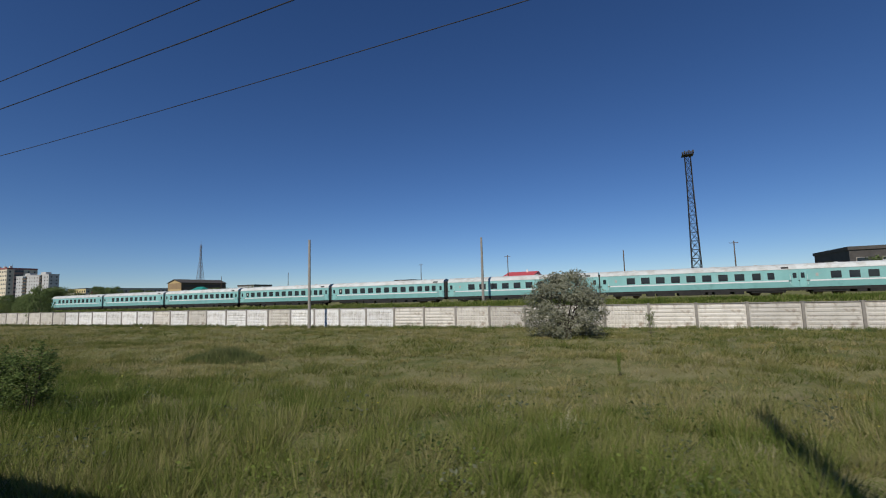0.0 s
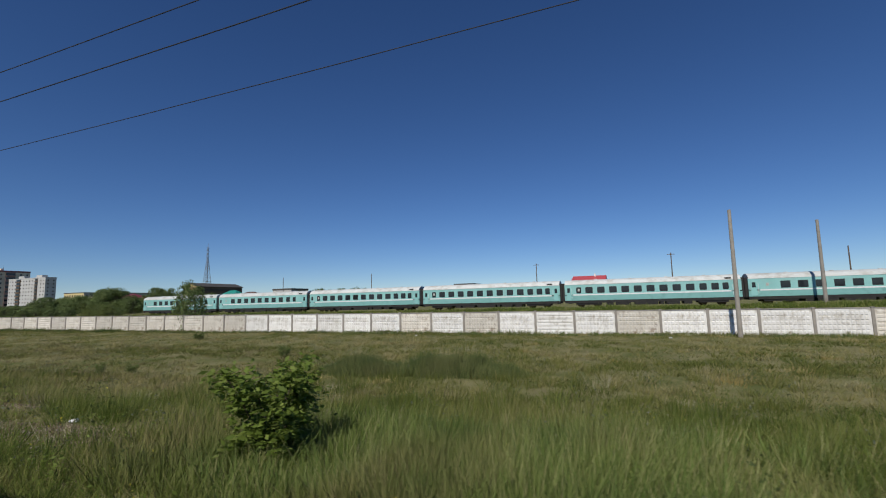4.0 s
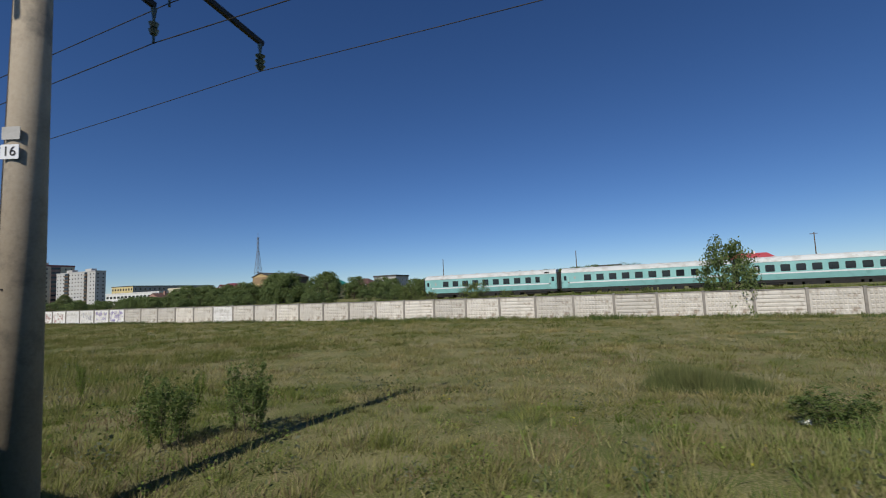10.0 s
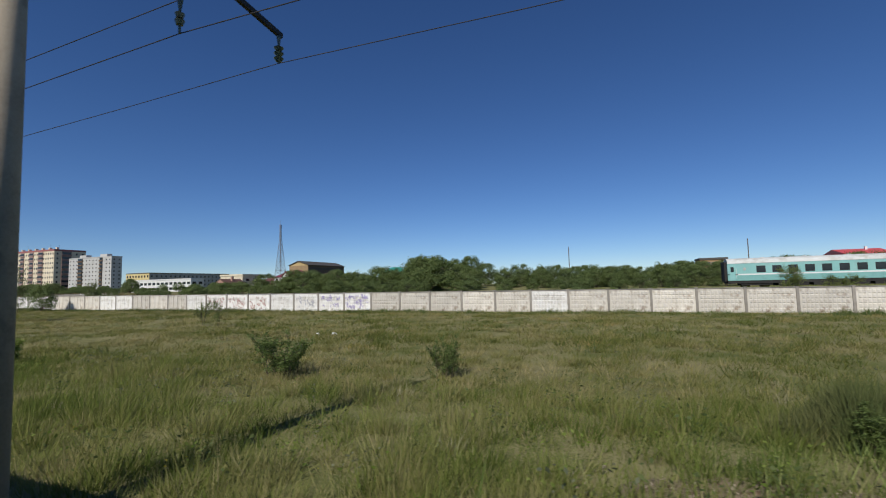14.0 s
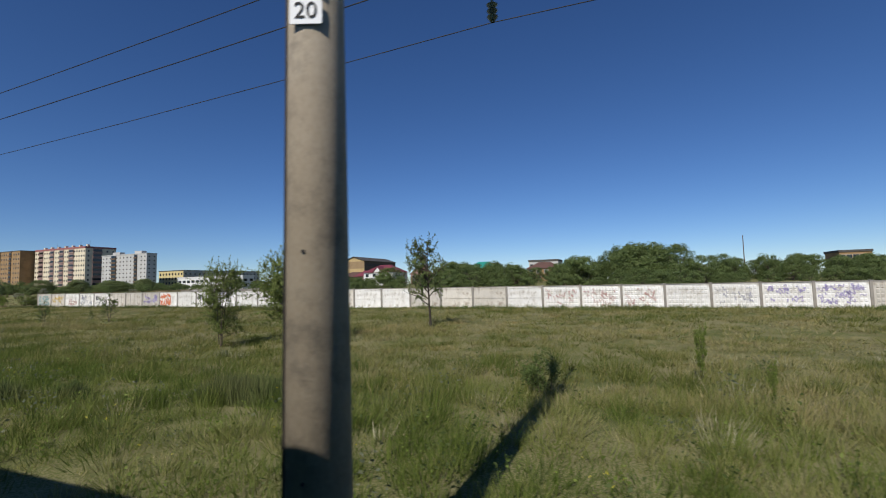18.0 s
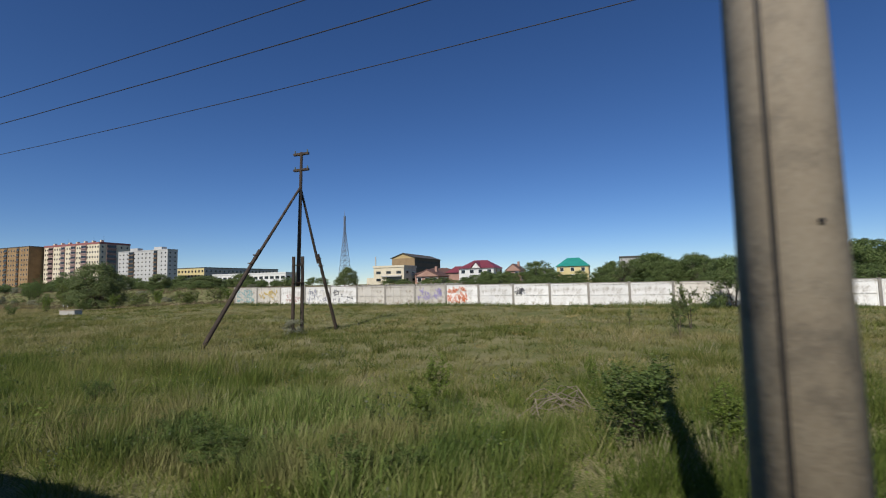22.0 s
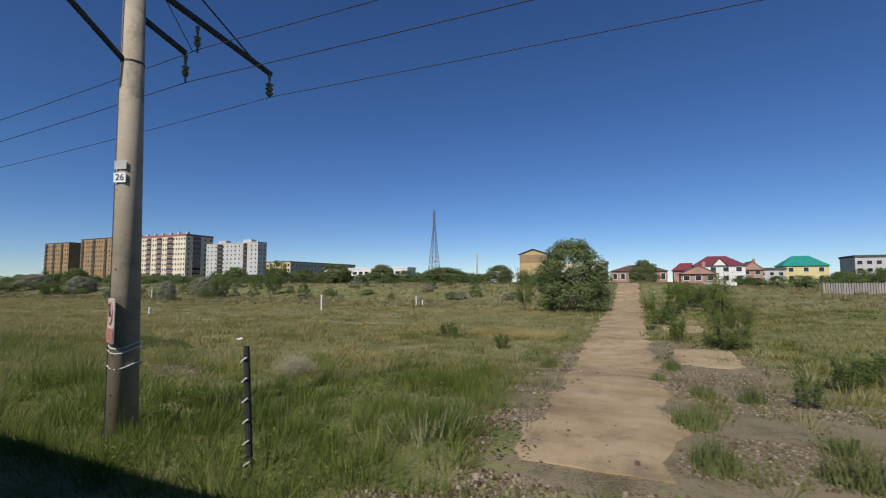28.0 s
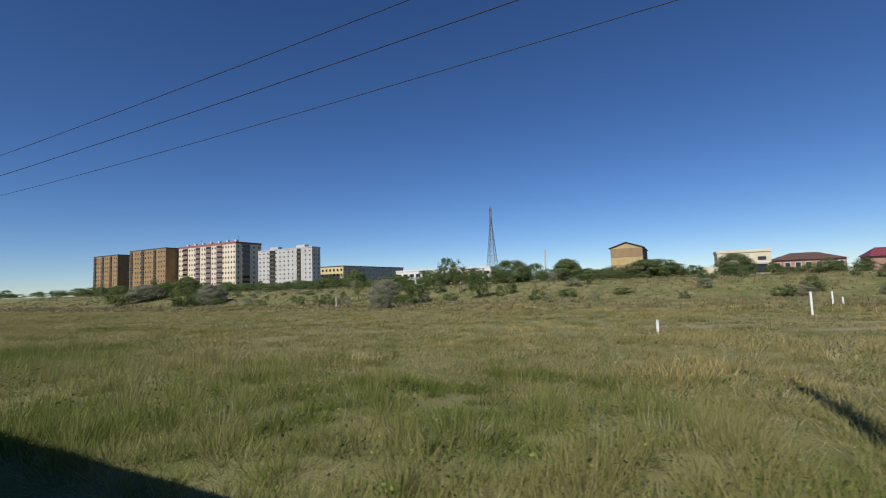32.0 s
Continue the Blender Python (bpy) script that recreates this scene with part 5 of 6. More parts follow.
def tufts(name, label, count, x0, x1, y0, y1, height, radius, blades, width, material, seed, falloff, green=0.0, dry_zone=0.0):
    """Rounded tufts of fine blades that bend outwards, joined into one mesh."""
    rng = np.random.default_rng(seed)
    u = rng.random(count)
    y = y0 * (y1 / y0) ** u if falloff else y0 + (y1 - y0) * u
    x = rng.uniform(x0, x1, count)
    lush = 0.5 * patch(x, y, 3, 2.2) + 0.5 * patch(x, y, 4, 7.0)
    rubble = 0.86 * on_rubble(x, y)
    arid = np.interp(x, [-128, -112, -60, -46], [0, 1, 1, 0]) * dry_zone
    keep = (rng.random(count) < 0.80 + 0.6 * (lush - 0.25)) & ~on_path(x, y) & (rng.random(count) > rubble) & (rng.random(count) > 0.35 * arid)
    keep &= ~((x > -307) & (np.abs(y - 49.8) < 1.2))
    for ex, ey, ea, eb in ((-344.0, 9.3, 2.9, 1.1), (-87.0, 8.4, 9.0, 0.4), (-44.5, 6.2, 2.6, 1.0), (-49.0, 7.4, 1.4, 0.6), (-185.5, 5.6, 2.0, 0.9), (-152.0, 6.2, 2.2, 1.0), (-178.5, 8.4, 1.6, 0.6), (-259.5, 6.6, 1.2, 0.5)):
        keep &= (((x - ex) / ea) ** 2 + ((y - ey) / eb) ** 2 > 1) | (rng.random(count) < 0.42)
    x, y, lush, arid = x[keep], y[keep], lush[keep], arid[keep]
    n = len(x)
    tall = height * (0.62 + 0.65 * lush) * rng.uniform(0.65, 1.4, n) * (1 + 0.5 * (patch(x, y, 9, 11.0) - 0.5)) * (1 - 0.4 * arid)
    wide = radius * rng.uniform(0.55, 1.5, n) * (1 - 0.2 * arid)
    far = np.interp(x, [-345, -325, -296, -260], [0.29, 0.08, 0.15, 0.0]) * np.where(y > 12, 1.0, 0.85) - 0.15 * ((x > -326) & (x < -300) & (y > 10))
    tone = 0.31 + 0.60 * (patch(x, y, 17, 5.0) - 0.5) + 0.50 * (patch(x, y, 18, 1.6) - 0.5) + rng.normal(0, 0.20, n) - green - 0.35 * (lush - 0.5) + 0.16 * arid + far
    tone = np.clip(tone, 0.0, 0.66)
    X, Y, H_, W_ = (np.repeat(q, blades) for q in (x, y, tall, wide))
    k = len(X)
    rad, ang = np.sqrt(rng.random(k)), rng.uniform(0, 2 * math.pi, k)
    ox, oy = rad * np.cos(ang), rad * np.sin(ang)
    X, Y = X + ox * W_ * 0.8, Y + oy * W_ * 0.8
    Z = ground_z(X, Y) - 0.02
    H_ = H_ * (1.05 - 0.45 * rad ** 2) * rng.uniform(0.6, 1.15, k)
    lean = np.stack([ox, oy], 1) * (0.55 * W_)[:, None] + (rng.normal(0, 0.20, (k, 2)) + np.array([0.10, 0.03])) * H_[:, None]
    a = rng.uniform(0, 2 * math.pi, k)
    wv = np.stack([np.cos(a), np.sin(a)], 1) * (width * rng.uniform(0.6, 1.4, k))[:, None]
    v = np.empty((k, 3, 3))
    v[:, 0, 0], v[:, 0, 1], v[:, 0, 2] = X - wv[:, 0], Y - wv[:, 1], Z
    v[:, 1, 0], v[:, 1, 1], v[:, 1, 2] = X + wv[:, 0], Y + wv[:, 1], Z
    v[:, 2, 0], v[:, 2, 1], v[:, 2, 2] = X + lean[:, 0], Y + lean[:, 1], Z + H_
    me = mesh_np(name, v.reshape(-1, 3), np.arange(3 * k).reshape(k, 3), material)
    me.attributes.new("tone", "FLOAT", "FACE").data.foreach_set("value", np.repeat(tone, blades).astype(np.float32))
    return tagged(new(name, me), label, "grass", kind="stuff")


tufts("turf", "short dense turf between the taller tufts", 72000, -482, 45, 3.6, 32, 0.13, 0.28, 9, 0.010, TUFT_F, 35, True, -0.02, 0.3)
tufts("verge_grass", "rounded green tufts of fine grass beside the line", 22000, -480, 40, 3.5, 12, 0.45, 0.43, 60, 0.0068, TUFT_N, 21, True, 0.06, 1.0)
tufts("tussock_grass", "tall soft tussocks of olive-green grass beside the line", 2600, -480, 40, 4.2, 15, 0.66, 0.46, 84, 0.0070, TUFT_N, 47, True, 0.02, 1.0)
tufts("meadow_grass", "rounded tufts of olive and straw-coloured steppe grass", 28000, -490, 50, 10, 27, 0.34, 0.54, 31, 0.0125, TUFT_F, 22, True, 0.0, 0.6)
tufts("far_meadow_grass", "rounded tufts of dry steppe grass in front of the fence", 32000, -560, 70, 24, 53, 0.30, 0.68, 20, 0.024, TUFT_F, 23, False, -0.03, 0.3)
tufts("siding_weeds", "dark rank weeds on the shoulder of the siding", 9000, -200, 125, 63, 72, 0.55, 0.7, 14, 0.05, TUFT_N, 41, False, 0.16)
grass("bank_grass", "dry brown grass on the far bank", 110000, -620, -296, 52, 118, 0.42, 0.06, GRASS_B, 24, 8, False)
grass("feather_grass", "pale plumes of feather grass in soft tufts", 100000, -480, 45, 6, 50, 0.36, 0.010, GRASS_P, 27, 60, True, (), 0.8, 0.1)
grass("straw_grass", "golden dried grass in patches on the open field", 220000, -500, -338, 13, 66, 0.23, 0.024, GRASS_S, 28, 160, False, (), 4.0, 0.0)
grass("dry_verge_grass", "short dry brown grass beside the line", 190000, -126, -48, 4, 30, 0.19, 0.011, GRASS_B, 36, 40, True, (), 2.4, 0.1)
grass("straw_tufts", "golden dried grass in patches before the fence", 70000, -338, 40, 16, 46, 0.19, 0.018, GRASS_S, 29, 110, False, (), 2.6, 0.0)
grass("fence_foot_grass", "dark green rank grass along the foot of the fence", 70000, -306, 60, 46.6, 49.2, 0.42, 0.028, GRASS_G, 30, 14, False)
grass("reeds", "patch of tall fresh green reed grass", 120000, -480, 40, 4.6, 9.0, 0.52, 0.009, GRASS_N, 26, 10, True, ((-103, -95), (-151, -136), (-262, -256), (-40, -30)))


def herbs(name, label, count, y0, y1, size, material, seed, per):
    """Small leafy herbs strewn over the field, joined into one mesh."""
    rng = np.random.default_rng(seed)
    x, y = rng.uniform(-480, 45, count), y0 * (y1 / y0) ** rng.random(count)
    ok = ~on_path(x, y) & ~(on_rubble(x, y) & (rng.random(count) < 0.75))
    x, y = x[ok], y[ok]
    s = size * rng.uniform(0.5, 1.6, len(x))
    c = np.stack([np.repeat(x, per), np.repeat(y, per), np.repeat(ground_z(x, y), per)], 1)
    s = np.repeat(s, per)
    c[:, 2] += s * rng.uniform(0.05, 1.0, len(s))
    c[:, :2] += rng.normal(0, 0.35, (len(s), 2)) * s[:, None]
    v, f = leaves(rng, c, 0.0, 1.0)
    v = (v.reshape(-1, 4, 3) - c[:, None]) * (0.06 * s)[:, None, None] + c[:, None]
    return tagged(new(name, mesh_np(name, v.reshape(-1, 3), f, material)), label, "herbs", kind="stuff")


for x, y, rx, ry, n in ((-336.0, 26.4, 1.9, 1.2, 20000), (-338.4, 27.9, 1.4, 0.9, 10000)):
    grass("straw_patch", "patch of golden dried grass beside the footpath", n, x - rx, x + rx, y - ry, y + ry, 0.34, 0.014, GRASS_S, 71, 26, False, (), 0.8, 0.6)


herbs("wild_herbs", "dark leafy herbs scattered through the grass", 3200, 4.5, 46, 0.42, LEAF_D, 31, 34)
herbs("grey_herbs", "grey-green wormwood scattered through the grass", 1500, 4.0, 46, 0.42, leaf_mat("wormwood leaves", (0.10, 0.12, 0.07), (0.15, 0.17, 0.10), (0.24, 0.25, 0.16)), 32, 40)
herbs("yellow_flowers", "small yellow flowers dotted in the grass", 900, 4.2, 14, 0.3, leaf_mat("yellow petals", (0.42, 0.36, 0.03), (0.52, 0.46, 0.05), (0.60, 0.54, 0.10)), 33, 5)
herbs("broad_herbs", "fresh green broad-leaved herbs beside the line", 2600, 3.6, 10, 0.34, LEAF_Y, 34, 26)


def branch_heap(x, y, r, n, seed):
    """A loose heap of dry fallen branches."""
    q = random.Random(seed)
    e = thing("branch_heap", "heap of pale dry fallen branches in the grass", "branches", (x, y, float(ground_z(x, y))), q.uniform(0, 3))
    for k in range(n):
        a, ln = q.uniform(-0.5, 0.5) + (0 if k % 3 else 1.3), r * q.uniform(0.5, 1.3)
        ox, oy = q.uniform(-0.3, 0.3) * r, q.uniform(-0.25, 0.25) * r
        pts = [Vector((ox + ln * (s - 0.5) * math.cos(a) + q.uniform(-0.05, 0.05) * r, oy + ln * (s - 0.5) * math.sin(a) + q.uniform(-0.05, 0.05) * r, 0.10 + 0.6 * r * q.uniform(0.1, 0.5) * math.sin(3.1 * s))) for s in (0, 0.25, 0.5, 0.75, 1)]
        part("branch", rope(bmesh.new(), pts, q.uniform(0.005, 0.013), 5), DRYW, e)


DRYW = mat("dry bare wood", [(0.17, 0.14, 0.10), (0.28, 0.235, 0.175)], 5.0, 0.9, per=0.2)
for x, y, r, n, s in ((-228.4, 7.7, 1.2, 15, 1), (-254.9, 10.0, 1.2, 9, 2), (-183.4, 5.6, 0.9, 8, 3), (-58.3, 8.6, 0.8, 8, 4), (-176.3, 8.2, 0.9, 9, 5), (-239.3, 8.1, 1.0, 16, 6), (-255.2, 9.2, 1.1, 8, 7), (-52.8, 6.9, 0.6, 7, 8), (-182.4, 5.0, 0.8, 9, 9)):
    branch_heap(x, y, r, n, s)

def sedge(x0, y0, rx, ry, height, count, seed):
    """A low dense patch of dark sedge, joined into one mesh."""
    r = np.random.default_rng(seed)
    a, d = r.uniform(0, 6.28, count), np.sqrt(r.random(count)) * (0.8 + 0.35 * r.random(count))
    x, y = x0 + rx * d * np.cos(a), y0 + ry * d * np.sin(a)
    h = height * (1.15 - 0.75 * d ** 2) * r.uniform(0.5, 1.2, count) * (0.55 + 0.9 * patch(x, y, 14, 0.8))
    z = ground_z(x, y) - 0.02
    g = r.uniform(0, 6.28, count)
    wx, wy = 0.012 * np.cos(g), 0.012 * np.sin(g)
    lx, ly = r.normal(0, 0.22, count) * h, r.normal(0, 0.22, count) * h
    v = np.stack([np.stack([x - wx, y - wy, z], 1), np.stack([x + wx, y + wy, z], 1), np.stack([x + lx, y + ly, z + h], 1)], 1)
    tagged(new("sedge_patch", mesh_np("sedge_patch", v.reshape(-1, 3), np.arange(3 * count).reshape(-1, 3), GRASS_D)), "low dense patch of dark green sedge", "grass", kind="stuff")


# leafy weeds along the foot of the bank
q_ = random.Random(77)
for kind, x, y, h, w in (("sprig", -257.3, 7.8, 0.75, 0.7), ("sprig", -254.5, 11.7, 1.0, 0.45), ("weed", -265.0, 7.0, 0.6, 0.75), ("weed", -257.5, 5.3, 0.55, 1.1), ("weed", -256.6, 5.6, 0.45, 0.8)):
    plant(kind, x, y, h, w)
for k in range(34):
    x = -258.5 - 34 * (k + q_.uniform(0, 1)) / 34
    plant("weed", x, q_.uniform(4.5, 6.4), q_.uniform(0.30, 0.58), q_.uniform(0.55, 1.15), "low leafy dark green weed at the foot of the bank")

GRASS_D = grass_mat("dark sedge blades", [(0.065, 0.095, 0.028), (0.095, 0.125, 0.038), (0.130, 0.155, 0.050), (0.18, 0.19, 0.07)], (0.12, 0.13, 0.05), (0.06, 0.095, 0.03))
for k, (x, y, rx, ry, h, n) in enumerate(((-20.4, 11.2, 2.5, 1.1, 0.95, 12000), (-45.3, 20.6, 2.6, 1.5, 0.75, 9000), (-40.2, 20.5, 3.3, 1.7, 0.85, 13000), (-8.0, 19.9, 2.9, 1.6, 0.65, 10000), (-98.3, 11.2, 1.6, 1.0, 0.85, 10000), (-103.0, 15.0, 1.7, 0.9, 0.8, 6000), (-212.0, 8.6, 1.5, 0.9, 0.55, 5000), (-217.2, 6.3, 0.6, 0.45, 0.42, 1500), (-218.4, 6.8, 0.5, 0.4, 0.36, 1100), (-216.1, 7.1, 0.45, 0.4, 0.34, 900), (-150.5, 9.5, 1.2, 0.9, 0.8, 6000), (-179.5, 8.0, 1.1, 0.8, 0.5, 2400), (-328.5, 7.5, 0.35, 0.5, 0.42, 420), (-328.6, 9.9, 0.4, 0.6, 0.5, 520), (-328.2, 13.4, 0.35, 0.6, 0.42, 330), (-328.7, 18.4, 0.35, 0.9, 0.45, 330), (-329.2, 15.3, 0.25, 0.4, 0.36, 200), (-327.2, 12.9, 0.3, 0.35, 0.4, 240), (-326.9, 7.6, 0.5, 0.4, 0.5, 420), (-332.9, 17.5, 0.3, 0.5, 0.3, 400), (-352.0, 15.0, 2.2, 1.0, 0.5, 6000), (-286.0, 9.0, 1.4, 0.9, 0.6, 5000))):
    sedge(x, y, rx, ry, h, n, 90 + k)

# ---- wooden braced pole ----
TARW = mat("tarred old wood", [(0.020, 0.014, 0.010), (0.048, 0.034, 0.024), (0.085, 0.062, 0.045)], 1.0, 0.85, stretch=(6, 6, 0.5), bump=0.4, fine=20)
ap = thing("braced_pole", "old wooden power pole with two raking struts and two crossarms", "pole", (-272.45, 23.3, 0.95))
ap.scale = (1.045, 1.045, 0.975)
part("shaft", tubem((0.05, 0, 3.1), (0.30, 0, 11.8), 0.125, 0.085, 12), TARW, ap)
for dx, dy in ((-0.22, -0.1), (0.26, 0.12)):
    part("stub_post", tubem((dx - 0.03, dy - 0.02, -0.3), (dx + 0.03, dy, 5.0), 0.11, 0.10, 10), TARW, ap, "short wooden stub post wired to the shaft")
for sx, sy in ((0.05, -7.0), (0.85, 2.9)):
    st = part("strut", tubem((sx * 0.5, sy * 0.5, 4.6), (0.22, 0, 9.5), 0.085, 0.07, 10), TARW, ap, "raking wooden strut")
    part("strut_foot", tubem((sx, sy, -0.3), (sx * 0.46 + 0.1, sy * 0.46, 5.2), 0.11, 0.095, 10), TARW, st)
    for f in (0.49, 0.54):
        part("strut_binding", tubem((sx * f + 0.06, sy * f, 9.7 * (1 - f) - 0.06), (sx * f + 0.06, sy * f, 9.7 * (1 - f) + 0.0), 0.17, seg=12), RUST, st)
for z_ in (3.3, 4.4):
    part("wire_binding", tubem((0.05, 0, z_), (0.05, 0, z_ + 0.06), 0.31, seg=12), RUST, ap)
for z_ in (10.55, 11.6):
    ca = part("crossarm", boxm(-0.55 + 0.28, -0.08, z_, 0.55 + 0.28, 0.08, z_ + 0.16, bevel=0.02), TARW, ap)
    for q in (-0.45, 0.45):
        part("pin_insulator", tubem((q + 0.28, 0, z_ + 0.16), (q + 0.28, 0, z_ + 0.33), 0.05, 0.03, 8), PORC, ca)

# ---- poles behind and before the fence ----
def plain_pole(x, y, top, r, label, mat_=CONC, arm=False):
    z = float(ground_z(x, y)) - 0.2
    e = thing("utility_pole", label, "pole", (x, y, z), group="utility poles")
    part("shaft", tubem((0, 0, 0), (0.05, 0, top - z), r, r * 0.7, 12), mat_, e)
    if arm:
        part("crossarm", boxm(-0.9, -0.06, top - z - 0.5, 0.9, 0.06, top - z - 0.38), mat_, e)
    return e


plain_pole(-23.4, 46.0, 11.4, 0.20, "slim concrete pole standing in front of the fence", POST)
plain_pole(-8.7, 71.0, 13.2, 0.24, "concrete pole beside the parked train", POST)
for x, y, top, arm in ((35, 118, 14, True), (12, 118, 13.4, False), (-20, 130, 15, True), (-58, 150, 15.5, True), (-120, 150, 15, False), (-170, 160, 16, False), (70, 128, 15, True)):
    plain_pole(x, y, top, 0.16, "distant pole behind the parked train", WOOD, arm)
plain_pole(-478, 400, 31, 0.9, "distant slim chimney above the trees", GREY)

# ---- path, rubble and small things by the crossing ----
PATHM = mat("worn sandy concrete", [(0.225, 0.155, 0.080), (0.345, 0.250, 0.140), (0.43, 0.325, 0.20)], 0.55, 0.95, bump=0.5, fine=30, spread=0.2, per=0.07, wear=(0.21, 0.155, 0.095), grain=0.35, world_space=True)
path = thing("footpath", "worn sandy concrete footpath leading across the field", "path", kind="structure")


def slab(y0, y1):
    """One cast slab of the footpath with broken edges."""
    bm = bmesh.new()
    nseg = max(4, int((y1 - y0) / 0.35))
    left, right = [RNG.uniform(0, 6.28) for q in range(2)], [RNG.uniform(0, 6.28) for q in range(2)]
    cut = RNG.uniform(-0.05, 0.05)
    cols = []
    for q in range(nseg + 1):
        y_ = y0 + (y1 - y0) * q / nseg
        lo, hi = (float(e) for e in path_edges(y_))
        lo += 0.14 * math.sin(1.9 * y_ + left[0]) + 0.08 * math.sin(5.1 * y_ + left[1]) + RNG.uniform(-0.05, 0.05)
        hi += 0.16 * math.sin(1.6 * y_ + right[0]) + 0.08 * math.sin(4.7 * y_ + right[1]) + RNG.uniform(-0.05, 0.05)
        row = []
        for r_ in range(9):
            f = r_ / 8
            x_ = lo + (hi - lo) * f
            end = (q in (0, nseg)) * RNG.uniform(-0.035, 0.035)
            edge = -0.018 if r_ in (0, 8) else 0.0
            y2 = y_ + end + cut * (f - 0.5)
            row.append(bm.verts.new((x_, y2, float(ground_z(x_, y2)) + 0.045 + edge)))
        cols.append(row)
    for q in range(nseg):
        for r_ in range(8):
            bm.faces.new((cols[q][r_], cols[q][r_ + 1], cols[q + 1][r_ + 1], cols[q + 1][r_]))
    ext = bmesh.ops.extrude_face_region(bm, geom=bm.faces[:])
    bmesh.ops.translate(bm, vec=(0, 0, -0.12), verts=[v for v in ext["geom"] if isinstance(v, bmesh.types.BMVert)])
    bmesh.ops.recalc_face_normals(bm, faces=bm.faces)
    part("slab", bm, PATHM, path)


yy = 6.65
while yy < 96:
    ln = RNG.uniform(3.6, 7.5)
    slab(yy, yy + ln - 0.05)
    yy += ln
for x0_, y0_, x1_, y1_ in ((-328.6, 18.6, -326.2, 23.4), (-328.7, 31.0, -326.4, 35.5), (-328.6, 36.0, -326.2, 48.0)):
    bm = bmesh.new()
    ring = []
    for k in range(18):
        a = 2 * math.pi * k / 18
        c_, s_ = math.cos(a), math.sin(a)
        g_ = 1 / max(abs(c_), abs(s_)) ** 0.8 * RNG.uniform(0.86, 1.04)
        px_, py_ = (x0_ + x1_) / 2 + 0.5 * (x1_ - x0_) * c_ * g_, (y0_ + y1_) / 2 + 0.5 * (y1_ - y0_) * s_ * g_
        ring.append(bm.verts.new((px_, py_, float(ground_z(px_, py_)) + 0.05)))
    face = bm.faces.new(ring)
    bmesh.ops.poke(bm, faces=[face])
    ext = bmesh.ops.extrude_face_region(bm, geom=bm.faces[:])
    bmesh.ops.translate(bm, vec=(0, 0, -0.14), verts=[v for v in ext["geom"] if isinstance(v, bmesh.types.BMVert)])
    bmesh.ops.recalc_face_normals(bm, faces=bm.faces)
    part("pad", bm, PATHM, path, "cracked concrete pad")

GRAVEL = mat("trodden gravel", [(0.078, 0.057, 0.030), (0.138, 0.105, 0.060), (0.225, 0.178, 0.108)], 1.2, 0.95, bump=1.0, fine=34, spread=0.34, world_space=True, wear=(0.12, 0.105, 0.05), grain=1.2)
TRACK = mat("pale trodden soil", [(0.17, 0.145, 0.085), (0.235, 0.20, 0.125), (0.29, 0.25, 0.17)], 0.6, 0.95, bump=0.5, fine=14, world_space=True, wear=(0.15, 0.14, 0.065))


def bare_patch(name, label, spine, half, material, seed):
    """A thin ragged sheet of bare soil along a line on the ground."""
    r = np.random.default_rng(seed)
    s = np.array(spine, float)
    t_ = np.linspace(0, len(s) - 1, 12 * (len(s) - 1) + 1)
    cx, cy = np.interp(t_, range(len(s)), s[:, 0]), np.interp(t_, range(len(s)), s[:, 1])
    dx, dy = np.gradient(cx), np.gradient(cy)
    d = np.hypot(dx, dy)
    w = half * (0.75 + 0.5 * r.random(len(t_))) * np.sin(np.pi * np.clip(np.linspace(0.02, 0.98, len(t_)), 0.02, 0.98)) ** 0.4
    rows_ = np.linspace(-1, 1, 9)
    X = cx[:, None] - (dy / d * w)[:, None] * rows_
    Y = cy[:, None] + (dx / d * w)[:, None] * rows_
    Z = ground_z(X, Y) + 0.02 - 0.05 * (np.abs(rows_) > 0.99)
    ix = np.arange(X.size).reshape(X.shape)
    q = np.stack([ix[:-1, :-1], ix[1:, :-1], ix[1:, 1:], ix[:-1, 1:]], -1).reshape(-1, 4)
    return tagged(new(name, mesh_np(name, np.stack([X, Y, Z], -1).reshape(-1, 3), q, material, True)), label, "bare soil", kind="structure")


bare_patch("gravel_patch", "trodden brown gravel on both sides of the footpath", [(-327.4, 3.9), (-327.9, 7), (-328.8, 11), (-329.2, 15), (-329.3, 20), (-330.0, 26)], 4.6, GRAVEL, 1)
for k, (x, y, ln) in enumerate(((-95, 8.3, 1.0), (-91.5, 8.6, 1.5), (-87.6, 8.4, 0.9), (-84, 8.5, 1.4), (-80.5, 8.2, 1.0))):
    bare_patch("gravel_patch", "narrow strip of bare brown gravel in the grass", [(x - ln, y), (x, y + 0.15), (x + ln, y - 0.05)], 0.38, GRAVEL, 30 + k)
for k, (x, y, rx) in enumerate(((-44.5, 6.2, 2.4), (-49.0, 7.4, 1.3), (-185.5, 5.6, 1.8), (-152.0, 6.2, 2.0), (-178.5, 8.4, 1.5), (-259.5, 6.6, 1.1))):
    bare_patch("soil_patch", "bare brown stony soil among the tufts", [(x - rx, y - 0.1), (x, y + 0.2), (x + rx, y - 0.05)], 0.75, GRAVEL, 50 + k)
bare_patch("gravel_patch", "bare stony patch in the dry grass", [(-346.0, 8.4), (-344.0, 9.6), (-341.5, 9.4)], 1.5, GRAVEL, 9)
q_ = random.Random(12)
